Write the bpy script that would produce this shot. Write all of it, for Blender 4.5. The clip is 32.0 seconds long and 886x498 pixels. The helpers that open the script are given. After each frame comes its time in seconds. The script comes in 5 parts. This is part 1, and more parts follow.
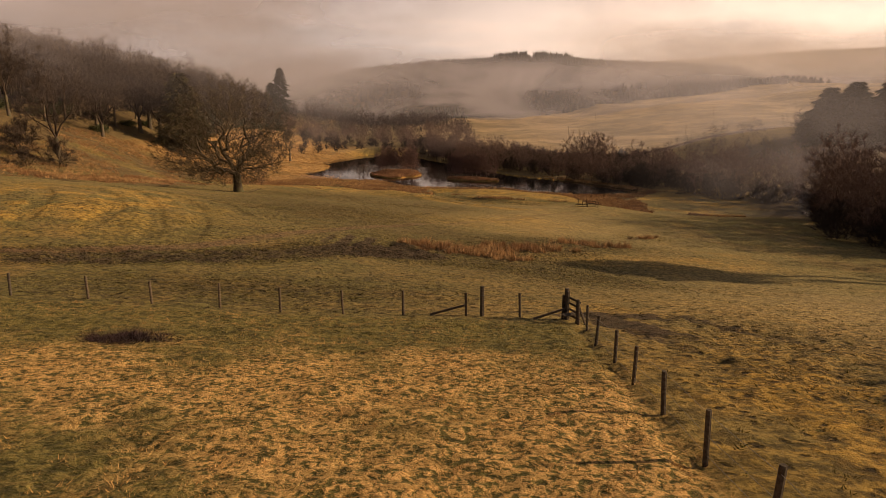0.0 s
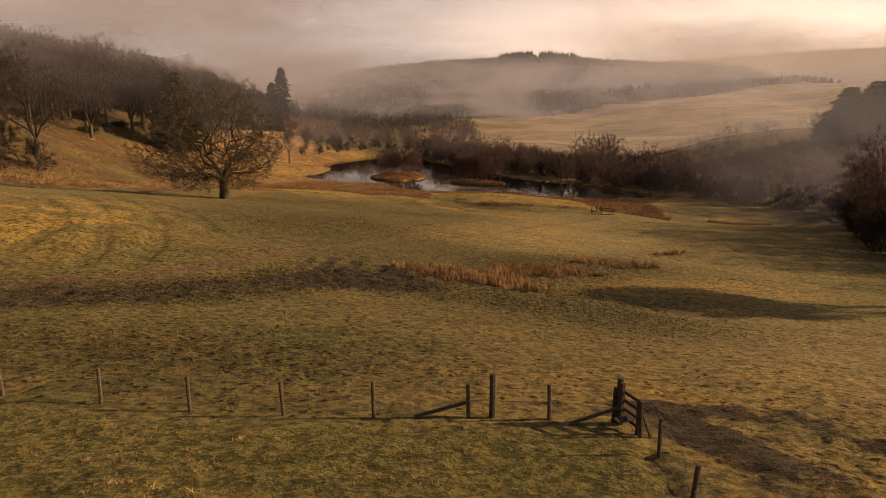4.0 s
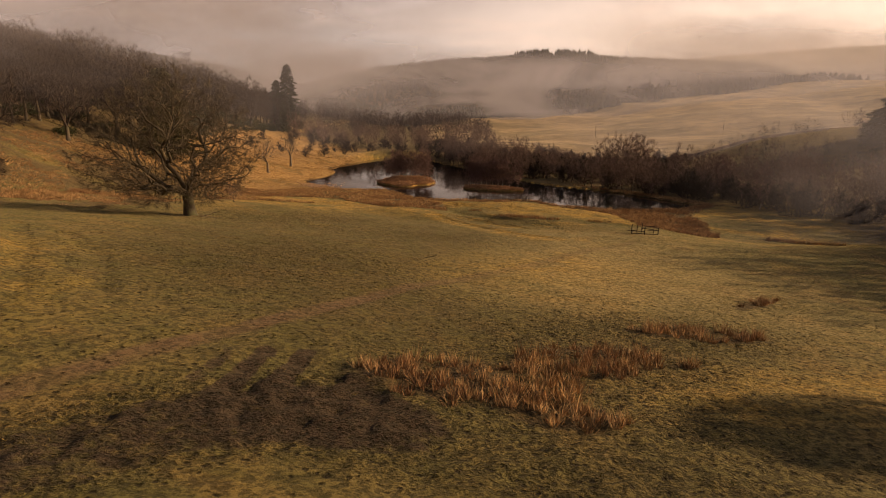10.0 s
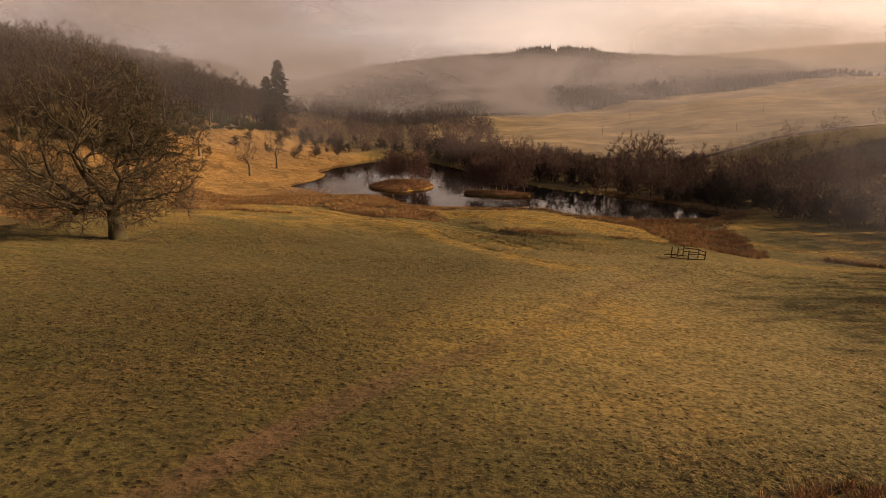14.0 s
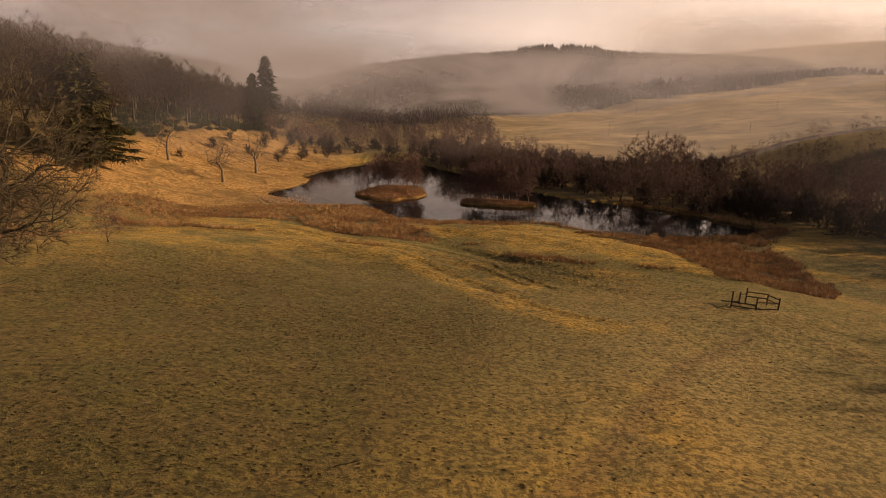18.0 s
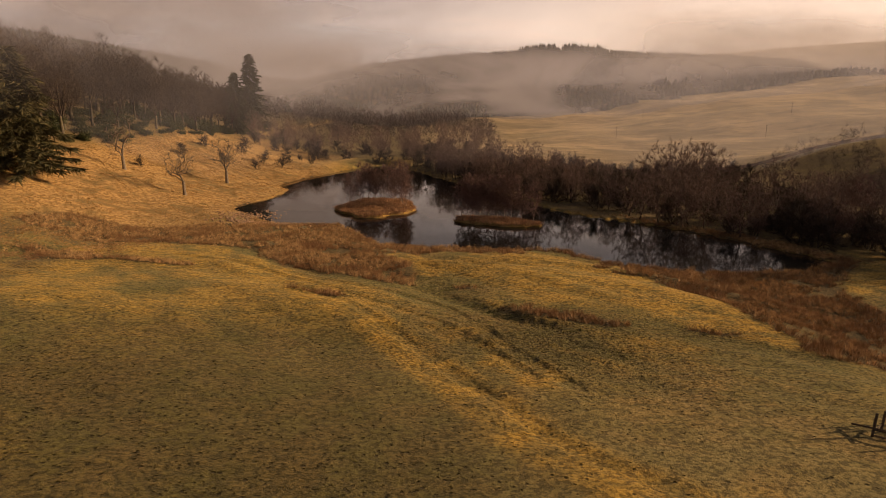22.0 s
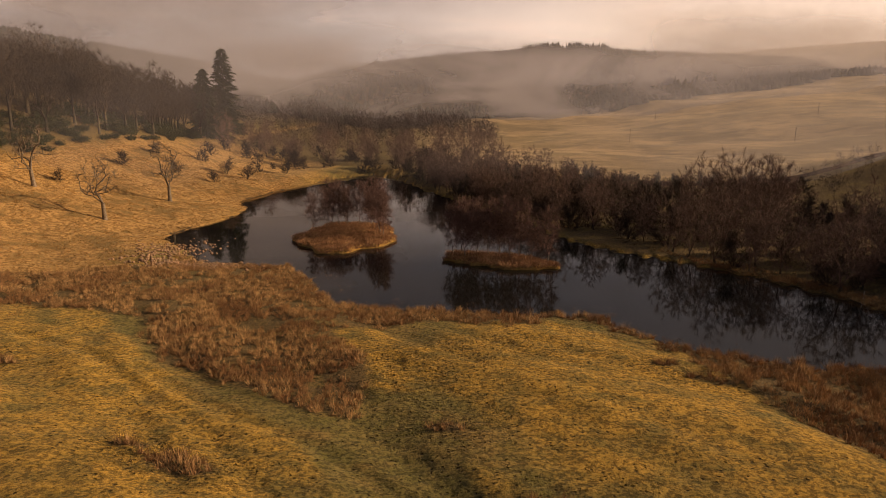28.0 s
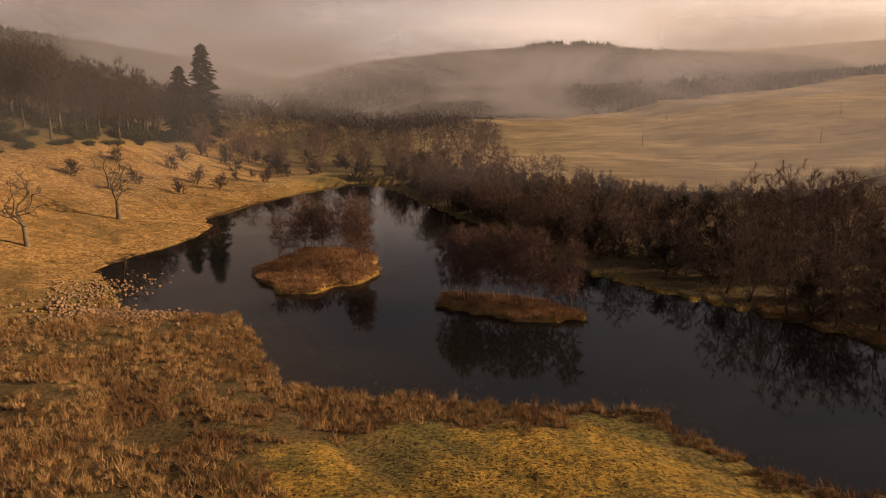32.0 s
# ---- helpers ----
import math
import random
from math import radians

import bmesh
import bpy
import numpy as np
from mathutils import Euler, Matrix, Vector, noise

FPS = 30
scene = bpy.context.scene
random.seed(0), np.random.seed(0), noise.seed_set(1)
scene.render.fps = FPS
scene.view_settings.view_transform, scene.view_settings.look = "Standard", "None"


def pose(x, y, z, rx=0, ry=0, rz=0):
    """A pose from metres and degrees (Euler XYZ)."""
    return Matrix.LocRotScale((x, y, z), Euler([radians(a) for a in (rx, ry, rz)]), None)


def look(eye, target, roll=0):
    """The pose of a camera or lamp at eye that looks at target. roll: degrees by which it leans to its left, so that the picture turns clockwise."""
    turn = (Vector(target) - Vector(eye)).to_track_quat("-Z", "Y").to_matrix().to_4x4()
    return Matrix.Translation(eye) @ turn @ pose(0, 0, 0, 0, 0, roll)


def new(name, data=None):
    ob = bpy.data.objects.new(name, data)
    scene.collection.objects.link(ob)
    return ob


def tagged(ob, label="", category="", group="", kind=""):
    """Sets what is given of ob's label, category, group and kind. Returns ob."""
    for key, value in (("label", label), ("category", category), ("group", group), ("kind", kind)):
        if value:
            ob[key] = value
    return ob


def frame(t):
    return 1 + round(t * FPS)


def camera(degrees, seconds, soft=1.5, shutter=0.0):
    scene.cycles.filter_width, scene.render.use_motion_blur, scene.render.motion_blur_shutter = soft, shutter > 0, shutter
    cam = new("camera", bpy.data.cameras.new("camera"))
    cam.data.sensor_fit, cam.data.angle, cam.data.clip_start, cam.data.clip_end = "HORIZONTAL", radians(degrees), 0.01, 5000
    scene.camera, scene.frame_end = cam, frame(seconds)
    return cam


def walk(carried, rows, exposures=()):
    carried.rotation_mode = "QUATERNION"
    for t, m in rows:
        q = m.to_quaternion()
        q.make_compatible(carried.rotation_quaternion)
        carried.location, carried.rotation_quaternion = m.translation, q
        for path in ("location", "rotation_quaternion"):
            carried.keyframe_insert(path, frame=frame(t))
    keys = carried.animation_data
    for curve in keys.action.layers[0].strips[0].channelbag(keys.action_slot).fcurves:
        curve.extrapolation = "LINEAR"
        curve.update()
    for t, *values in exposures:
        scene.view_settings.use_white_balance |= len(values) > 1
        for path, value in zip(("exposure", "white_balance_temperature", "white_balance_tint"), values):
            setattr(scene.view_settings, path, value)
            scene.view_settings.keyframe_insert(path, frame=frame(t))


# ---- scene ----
cam = camera(71.4, 32.0, soft=0.7)
METRES, EYE, TILT, LEAN, TURN = 150.0, 25.9, -12.9, 0.0, 0.0
ROWS = [
    (0.0, 0.0, 0.0, 0.0, -0.0, 0.0, 0.0),
    (0.5, 0.0003, 0.0059, 0.0013, 0.0, 0.01, 0.01),
    (1.0, 0.0006, 0.0123, 0.0027, 0.01, 0.02, 0.02),
    (1.5, 0.0009, 0.0191, 0.0042, 0.03, 0.02, 0.02),
    (2.0, 0.0013, 0.0263, 0.0057, 0.03, 0.04, 0.01),
    (2.5, 0.0017, 0.034, 0.0074, 0.05, 0.04, 0.01),
    (3.0, 0.0021, 0.0421, 0.0092, 0.07, 0.04, 0.01),
    (3.5, 0.0024, 0.0507, 0.0111, 0.14, 0.04, -0.02),
    (5.5, 0.0036, 0.0867, 0.0191, 1.61, 0.04, -0.31),
    (6.0, 0.0039, 0.0962, 0.0211, 1.63, 0.05, -0.3),
    (6.5, 0.0043, 0.1059, 0.0232, 1.65, 0.05, -0.29),
    (7.0, 0.0046, 0.116, 0.0253, 1.66, 0.05, -0.27),
    (7.5, 0.0048, 0.1265, 0.0276, 1.67, 0.05, -0.27),
    (8.0, 0.0052, 0.1376, 0.0301, 1.69, 0.04, -0.26),
    (8.5, 0.0054, 0.1492, 0.0327, 1.71, 0.03, -0.25),
    (9.0, 0.0056, 0.1616, 0.0354, 1.72, 0.02, -0.28),
    (9.5, 0.0058, 0.1748, 0.0384, 1.74, -0.01, -0.27),
    (10.0, 0.0059, 0.1887, 0.0415, 1.75, -0.04, -0.28),
    (10.5, 0.0062, 0.2031, 0.0446, 1.78, -0.05, -0.24),
    (11.0, 0.0063, 0.218, 0.0478, 1.8, -0.06, -0.24),
    (11.5, 0.0066, 0.2333, 0.0509, 1.82, -0.07, -0.22),
    (12.0, 0.0069, 0.2488, 0.0541, 1.84, -0.08, -0.22),
    (12.5, 0.0071, 0.2647, 0.0573, 1.85, -0.11, -0.23),
    (13.0, 0.0073, 0.2811, 0.0607, 1.86, -0.14, -0.25),
    (13.5, 0.0074, 0.2982, 0.0642, 1.85, -0.2, -0.25),
    (14.0, 0.0079, 0.3155, 0.0675, 1.88, -0.2, -0.19),
    (14.5, 0.0085, 0.3328, 0.071, 1.9, -0.22, -0.25),
    (16.5, 0.0129, 0.3996, 0.0842, 1.98, -0.23, -0.21),
    (17.0, 0.0141, 0.4168, 0.088, 1.99, -0.24, -0.21),
    (17.5, 0.0152, 0.4344, 0.0918, 2.0, -0.24, -0.22),
    (18.0, 0.0164, 0.4522, 0.096, 2.01, -0.23, -0.21),
    (18.5, 0.0175, 0.4704, 0.1003, 2.02, -0.22, -0.22),
    (19.0, 0.0186, 0.4887, 0.1048, 2.03, -0.21, -0.24),
    (19.5, 0.0197, 0.5075, 0.1093, 2.03, -0.22, -0.22),
    (20.0, 0.0209, 0.5263, 0.1138, 2.04, -0.21, -0.22),
    (20.5, 0.0219, 0.5453, 0.1184, 2.05, -0.19, -0.24),
    (21.0, 0.0232, 0.5642, 0.123, 2.06, -0.17, -0.23),
    (21.5, 0.0242, 0.583, 0.1276, 2.06, -0.16, -0.22),
    (22.0, 0.0255, 0.6019, 0.1325, 2.09, -0.16, -0.24),
    (22.5, 0.0267, 0.6209, 0.1372, 2.09, -0.15, -0.26),
    (23.0, 0.0279, 0.64, 0.1418, 2.1, -0.14, -0.24),
    (23.5, 0.0291, 0.6577, 0.1461, 2.12, -0.14, -0.23),
    (24.0, 0.0305, 0.6768, 0.1506, 2.15, -0.14, -0.22),
    (24.5, 0.0314, 0.6958, 0.1549, 2.16, -0.11, -0.23),
    (25.0, 0.0316, 0.7135, 0.1594, 2.16, -0.11, -0.26),
    (25.5, 0.0318, 0.731, 0.1634, 2.19, -0.11, -0.25),
    (27.5, 0.0347, 0.8054, 0.1801, 2.25, -0.11, -0.29),
    (28.0, 0.0359, 0.8244, 0.1848, 2.27, -0.13, -0.29),
    (28.5, 0.0372, 0.8435, 0.1896, 2.29, -0.16, -0.27),
    (29.0, 0.0381, 0.8624, 0.1945, 2.31, -0.16, -0.29),
    (29.5, 0.0383, 0.8809, 0.1995, 2.33, -0.17, -0.31),
    (30.0, 0.0384, 0.8995, 0.2041, 2.37, -0.17, -0.31),
    (30.5, 0.0383, 0.9179, 0.2089, 2.38, -0.18, -0.33),
    (31.0, 0.0383, 0.9365, 0.2134, 2.42, -0.19, -0.3),
    (31.5, 0.0382, 0.9551, 0.2179, 2.44, -0.19, -0.3),
    (32.0, 0.0379, 0.9738, 0.2223, 2.45, -0.19, -0.31),
]
walk(cam, [(t, pose(0, 0, EYE, TILT, LEAN, TURN) @ pose(METRES * x, METRES * y, METRES * z, 90 + pitch, roll, yaw)) for t, x, y, z, yaw, pitch, roll in ROWS],
     exposures=[(0.0, 0.18), (12.0, 0.13), (24.0, 0.08), (32.0, 0.05)])

# ---- sky and sun ----
SUN_HEIGHT, SUN_TURN = radians(17.5), radians(82)      # the turn is clockwise from straight ahead (+y)
world = bpy.data.worlds.new("world")
scene.world = world
world.use_nodes = True


class Nodes:
    """A short way to write node trees."""

    def __init__(self, tree):
        self.tree = tree
        tree.nodes.clear()

    def add(self, kind, inputs=None, **values):
        node = self.tree.nodes.new(kind)
        if "operation" in values:
            node.operation, node.use_clamp = values["operation"], values.get("use_clamp", False)
        if "blend_type" in values:
            node.data_type, node.blend_type = values["data_type"], values["blend_type"]
        if "interpolation_type" in values:
            node.interpolation_type = values["interpolation_type"]
        if "attribute_name" in values:
            node.attribute_name = values["attribute_name"]
        for key, value in (inputs or {}).items():
            if isinstance(value, bpy.types.NodeSocket):
                self.tree.links.new(value, node.inputs[key])
            else:
                node.inputs[key].default_value = value
        return node

    def math(self, operation, a, b=0.0, clamp=False):
        return self.add("ShaderNodeMath", {0: a, 1: b}, operation=operation, use_clamp=clamp).outputs[0]

    def mix(self, factor, a, b, blend="MIX"):
        node = self.add("ShaderNodeMix", data_type="RGBA", blend_type=blend)
        for i, value in ((0, factor), (6, a), (7, b)):
            if isinstance(value, bpy.types.NodeSocket):
                self.tree.links.new(value, node.inputs[i])
            else:
                node.inputs[i].default_value = value if i == 0 else (*value, 1)
        return node.outputs[2]

    def steps(self, value, a, b, x=0.0, y=1.0):
        return self.add("ShaderNodeMapRange", {0: value, 1: a, 2: b, 3: x, 4: y}, interpolation_type="SMOOTHSTEP").outputs[0]

    def noise(self, where, scale, detail=4.0, rough=0.6, warp=0.0):
        return self.add("ShaderNodeTexNoise", {"Vector": where, "Scale": scale, "Detail": detail, "Roughness": rough, "Distortion": warp}).outputs[0]


def make_sky():
    n = Nodes(world.node_tree)
    out = n.add("ShaderNodeOutputWorld")
    where = n.add("ShaderNodeTexCoord").outputs["Generated"]
    sky = n.add("ShaderNodeTexSky")
    sky.sky_type, sky.sun_disc, sky.sun_elevation, sky.sun_rotation, sky.dust_density = "NISHITA", False, SUN_HEIGHT, SUN_TURN, 3.0
    clear = n.add("ShaderNodeBackground", {0: sky.outputs[0], 1: 0.06}).outputs[0]
    part = n.add("ShaderNodeSeparateXYZ", {0: where})
    # thin high cloud, brighter and warmer towards the sun
    to_sun = n.steps(part.outputs[0], -0.45, 0.62)
    veil = n.mix(to_sun, (0.62, 0.50, 0.46), (1.45, 1.04, 0.78))
    low = n.steps(part.outputs[2], 0.11, 0.27)
    veil = n.mix(low, veil, n.mix(to_sun, (0.090, 0.095, 0.125), (0.20, 0.185, 0.20)))
    flat = n.add("ShaderNodeMapping", {0: where, 3: (1.0, 1.0, 7.0)}).outputs[0]
    wisps = n.steps(n.noise(flat, 2.6, 6.0, 0.6, 0.8), 0.50, 0.70)
    near = n.math("SUBTRACT", 1.0, low)
    veil = n.mix(n.math("MULTIPLY", n.math("MULTIPLY", wisps, near), 0.5), veil, (1.35, 0.90, 0.66))
    grey = n.steps(n.noise(flat, 1.7, 4.0, 0.6, 0.5), 0.52, 0.72)
    veil = n.mix(n.math("MULTIPLY", n.math("MULTIPLY", grey, near), 0.35), veil, (0.60, 0.56, 0.54))
    cloud = n.add("ShaderNodeBackground", {0: veil, 1: 1.0}).outputs[0]
    both = n.add("ShaderNodeMixShader", {0: 0.88, 1: clear, 2: cloud}).outputs[0]
    n.tree.links.new(both, out.inputs[0])


make_sky()
sun = new("sun", bpy.data.lights.new("sun", "SUN"))
sun.data.energy, sun.data.angle, sun.data.color = 5.5, radians(0.8), (1.0, 0.71, 0.42)
sun_way = Vector((math.sin(SUN_TURN) * math.cos(SUN_HEIGHT), math.cos(SUN_TURN) * math.cos(SUN_HEIGHT), math.sin(SUN_HEIGHT)))
sun.matrix_world = look(sun_way * 300, (0, 0, 0))


# ---- materials ----
def material(name, rough=0.9, build=None, spec=0.2):
    m = bpy.data.materials.new(name)
    m.use_nodes = True
    n = Nodes(m.node_tree)
    shader = n.add("ShaderNodeBsdfPrincipled", {"Roughness": rough, "Specular IOR Level": spec})
    out = n.add("ShaderNodeOutputMaterial", {0: shader.outputs[0]})
    build(n, shader, out)
    return m


def mottled(a, b, scale, bump_scale=0.0, bump_depth=0.1, c=None, patch=0.3, island=False):
    """Two tones in a fine grain and a third in larger patches, with relief."""
    def build(n, shader, out):
        where = n.add("ShaderNodeTexCoord").outputs["Object"]
        tone = n.mix(n.steps(n.noise(where, scale), 0.35, 0.65), a, b)
        if c:
            tone = n.mix(n.steps(n.noise(where, patch, 3.0), 0.45, 0.62), tone, c)
        chance = n.add("ShaderNodeNewGeometry").outputs["Random Per Island"] if island else n.add("ShaderNodeObjectInfo").outputs["Random"]
        tone = n.mix(1.0, tone, n.add("ShaderNodeCombineColor", {0: n.steps(chance, 0, 1, 0.72, 1.2), 1: n.steps(chance, 0, 1, 0.74, 1.15),
                                                               2: n.steps(chance, 0, 1, 0.78, 1.1)}).outputs[0], "MULTIPLY")
        n.tree.links.new(tone, shader.inputs["Base Color"])
        if bump_scale:
            relief = n.add("ShaderNodeBump", {"Strength": 0.8, "Distance": bump_depth, "Height": n.noise(where, bump_scale, 5.0)})
            n.tree.links.new(relief.outputs[0], shader.inputs["Normal"])
    return build


OAK_BARK = material("oak_bark", 0.95, mottled((0.055, 0.041, 0.027), (0.115, 0.085, 0.054), 6, 9, 0.06, (0.10, 0.09, 0.042), 1.2))
OAK_TWIGS = material("oak_twigs", 0.9, mottled((0.055, 0.042, 0.027), (0.120, 0.090, 0.052), 1.5, island=True))
GREY_BARK = material("grey_bark", 0.95, mottled((0.065, 0.05, 0.038), (0.13, 0.10, 0.072), 5, 8, 0.04, (0.08, 0.075, 0.04), 1.0))
BROWN_TWIGS = material("brown_twigs", 0.9, mottled((0.040, 0.029, 0.022), (0.080, 0.056, 0.039), 1.5, island=True))
ALDER_TWIGS = material("alder_twigs", 0.9, mottled((0.115, 0.077, 0.062), (0.20, 0.126, 0.098), 1.5, island=True))
BIRCH_TWIGS = material("birch_twigs", 0.9, mottled((0.125, 0.078, 0.066), (0.20, 0.118, 0.098), 1.5, island=True))
PALE_BARK = material("pale_bark", 0.85, mottled((0.22, 0.18, 0.14), (0.42, 0.36, 0.29), 4, 6, 0.03))
DEAD_WOOD = material("dead_wood", 0.9, mottled((0.11, 0.083, 0.06), (0.23, 0.18, 0.13), 5, 9, 0.03))
FAR_TWIGS = material("far_twigs", 0.9, mottled((0.045, 0.034, 0.032), (0.085, 0.060, 0.052), 0.3, island=True))
NEEDLES = material("needles", 0.8, mottled((0.028, 0.033, 0.016), (0.07, 0.066, 0.032), 2, island=True))
YEW_NEEDLES = material("yew_needles", 0.8, mottled((0.045, 0.042, 0.016), (0.115, 0.092, 0.036), 2, island=True))
EVERGREEN = material("evergreen_leaves", 0.6, mottled((0.022, 0.03, 0.010), (0.07, 0.068, 0.022), 2, island=True))
FAR_NEEDLES = material("far_needles", 0.9, mottled((0.016, 0.020, 0.013), (0.03, 0.034, 0.02), 0.2, island=True))
POST_WOOD = material("post_wood", 0.9, mottled((0.07, 0.05, 0.035), (0.13, 0.10, 0.07), 14, 30, 0.01))
WIRE = material("wire", 0.5, mottled((0.10, 0.09, 0.08), (0.16, 0.14, 0.12), 20), 0.5)
RUSH = material("rush_blades", 0.85, mottled((0.18, 0.100, 0.045), (0.60, 0.375, 0.165), 1.1, island=True, c=(0.27, 0.145, 0.065), patch=0.14))
BRAMBLE = material("bramble_stems", 0.9, mottled((0.022, 0.013, 0.014), (0.055, 0.030, 0.030), 0.5, island=True))
REED = material("pale_reed", 0.85, mottled((0.22, 0.115, 0.060), (0.42, 0.235, 0.120), 0.5, island=True))
SEDGE = material("slope_grass_blades", 0.9, mottled((0.30, 0.17, 0.055), (0.46, 0.27, 0.10), 0.4, island=True))
TUSSOCK = material("tussock_grass", 0.9, mottled((0.46, 0.275, 0.095), (0.74, 0.445, 0.155), 0.4, island=True, c=(0.20, 0.16, 0.045), patch=0.35))
TUFT = material("pasture_grass", 0.9, mottled((0.13, 0.10, 0.028), (0.26, 0.18, 0.05), 0.4, island=True, c=(0.10, 0.10, 0.025), patch=0.2))
STONE = material("stone", 0.9, mottled((0.20, 0.12, 0.07), (0.40, 0.255, 0.155), 2.5, 6, 0.05, island=True))


def ground_look(n, shader, out):
    where = n.add("ShaderNodeNewGeometry").outputs["Position"]

    def mask(name):
        return n.add("ShaderNodeAttribute", attribute_name=name).outputs["Fac"]
    big, mid = n.noise(where, 0.05, 4.0, 0.6), n.noise(where, 0.30, 5.0, 0.6)
    fine, clod = n.noise(where, 2.6, 8.0, 0.80), n.noise(where, 3.8, 4.0, 0.62, 0.2)
    mop = n.noise(where, 6.5, 4.0, 0.65, 0.3)
    speck, poached = n.steps(fine, 0.44, 0.56), mask("poached")
    turf = n.mix(speck, (0.068, 0.054, 0.016), (0.250, 0.184, 0.054))
    turf = n.mix(n.math("MULTIPLY", n.steps(mid, 0.44, 0.60), 0.85), turf, n.mix(speck, (0.050, 0.045, 0.013), (0.180, 0.148, 0.040)))
    turf = n.mix(n.math("MULTIPLY", n.steps(n.noise(where, 0.11, 4.0, 0.6, 0.5), 0.46, 0.60), 0.7), turf, n.mix(speck, (0.100, 0.062, 0.020), (0.33, 0.205, 0.060)))
    slant = n.add("ShaderNodeMapping", {0: where, 2: (0, 0, 0.863), 3: (0.42, 1.0, 1.0)}).outputs[0]
    strip = n.steps(n.noise(slant, 0.75, 6.0, 0.68, 0.4), 0.44, 0.60)
    turf = n.mix(n.math("MULTIPLY", strip, 0.6), turf, n.mix(speck, (0.030, 0.031, 0.008), (0.128, 0.118, 0.026)))
    turf = n.mix(n.math("MULTIPLY", mask("olive"), 0.8), turf, n.mix(speck, (0.028, 0.021, 0.007), n.mix(n.steps(mid, 0.4, 0.6), (0.120, 0.080, 0.026), (0.090, 0.076, 0.019))))
    # paler turf, with the low haze over the mid pasture put into its colour
    turf = n.mix(n.math("MULTIPLY", mask("pale"), n.steps(mid, 0.30, 0.60, 0.45, 0.9)), turf, n.mix(speck, (0.19, 0.138, 0.060), (0.46, 0.335, 0.145)))
    gold = n.mix(speck, (0.19, 0.104, 0.015), (0.60, 0.345, 0.056))
    turf = n.mix(n.math("MULTIPLY", mask("gold"), n.steps(n.math("ADD", mid, n.math("MULTIPLY", n.math("SUBTRACT", clod, 0.5), 0.3)), 0.34, 0.56, 0.25, 1.0), True), turf, n.mix(n.math("MULTIPLY", strip, 0.6), gold, n.mix(speck, (0.045, 0.036, 0.010), (0.19, 0.128, 0.030))))
    green = n.steps(n.math("ADD", n.math("MULTIPLY", mask("green"), 0.6), n.math("SUBTRACT", mid, 0.5)), 0.02, 0.32)
    straw = n.mix(n.steps(n.math("ADD", mop, n.math("MULTIPLY", n.math("SUBTRACT", clod, 0.5), 0.5)), 0.41, 0.55), n.mix(speck, (0.040, 0.039, 0.009), (0.125, 0.105, 0.026)), n.mix(green, n.mix(speck, (0.45, 0.27, 0.085), (0.76, 0.455, 0.16)), n.mix(speck, (0.062, 0.058, 0.014), (0.235, 0.182, 0.050))))
    turf = n.mix(mask("tufted"), turf, straw)
    # low spots between grass lumps: their shade and soil darkened in the colour
    hollow_shade = n.math("MULTIPLY", n.steps(n.math("ADD", n.math("MULTIPLY", mop, 0.6), n.math("MULTIPLY", clod, 0.4)), 0.42, 0.54, 1.0, 0.0), n.math("ADD", n.math("MULTIPLY", poached, 0.66), 0.24))
    turf = n.mix(n.math("MULTIPLY", hollow_shade, n.math("SUBTRACT", 1.0, mask("tufted"))), turf, (0.026, 0.022, 0.007))
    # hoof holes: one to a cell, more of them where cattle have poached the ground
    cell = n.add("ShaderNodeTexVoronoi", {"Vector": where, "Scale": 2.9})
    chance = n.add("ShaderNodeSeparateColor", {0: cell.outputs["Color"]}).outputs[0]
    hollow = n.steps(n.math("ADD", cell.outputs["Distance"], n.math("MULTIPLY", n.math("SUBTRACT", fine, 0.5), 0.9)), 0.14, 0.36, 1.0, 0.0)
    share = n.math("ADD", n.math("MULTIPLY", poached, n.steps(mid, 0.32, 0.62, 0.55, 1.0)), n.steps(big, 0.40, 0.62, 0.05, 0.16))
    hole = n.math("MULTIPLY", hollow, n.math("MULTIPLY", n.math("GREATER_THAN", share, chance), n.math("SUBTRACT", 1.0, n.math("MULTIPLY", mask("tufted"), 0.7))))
    bleached = n.mix(n.steps(n.noise(where, 1.2, 6.0, 0.7), 0.38, 0.62), (0.20, 0.105, 0.035), (0.52, 0.30, 0.105))
    bleached = n.mix(n.math("MULTIPLY", n.steps(n.math("ADD", n.math("MULTIPLY", mid, 0.6), n.math("MULTIPLY", big, 0.4)), 0.49, 0.60), 0.8), bleached, n.mix(speck, (0.075, 0.048, 0.02), (0.20, 0.125, 0.045)))
    turf = n.mix(mask("bleached"), turf, bleached)
    litter_shade = n.mix(speck, (0.036, 0.024, 0.012), (0.12, 0.075, 0.032))
    litter_shade = n.mix(n.math("MULTIPLY", n.steps(mid, 0.50, 0.62), 0.6), litter_shade, n.mix(speck, (0.06, 0.05, 0.012), (0.20, 0.13, 0.035)))
    turf = n.mix(mask("litter_shade"), turf, litter_shade)
    mud_shade = n.mix(speck, (0.015, 0.010, 0.007), (0.062, 0.038, 0.024))
    worn = n.steps(n.math("ADD", mask("mud_shade"), n.math("MULTIPLY", n.math("SUBTRACT", n.noise(where, 1.1, 6.0, 0.75), 0.5), 1.5)), 0.45, 0.80)
    tone = n.mix(worn, turf, mud_shade)
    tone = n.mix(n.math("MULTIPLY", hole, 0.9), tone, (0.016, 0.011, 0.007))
    path = n.mix(speck, (0.066, 0.038, 0.021), (0.165, 0.094, 0.050))
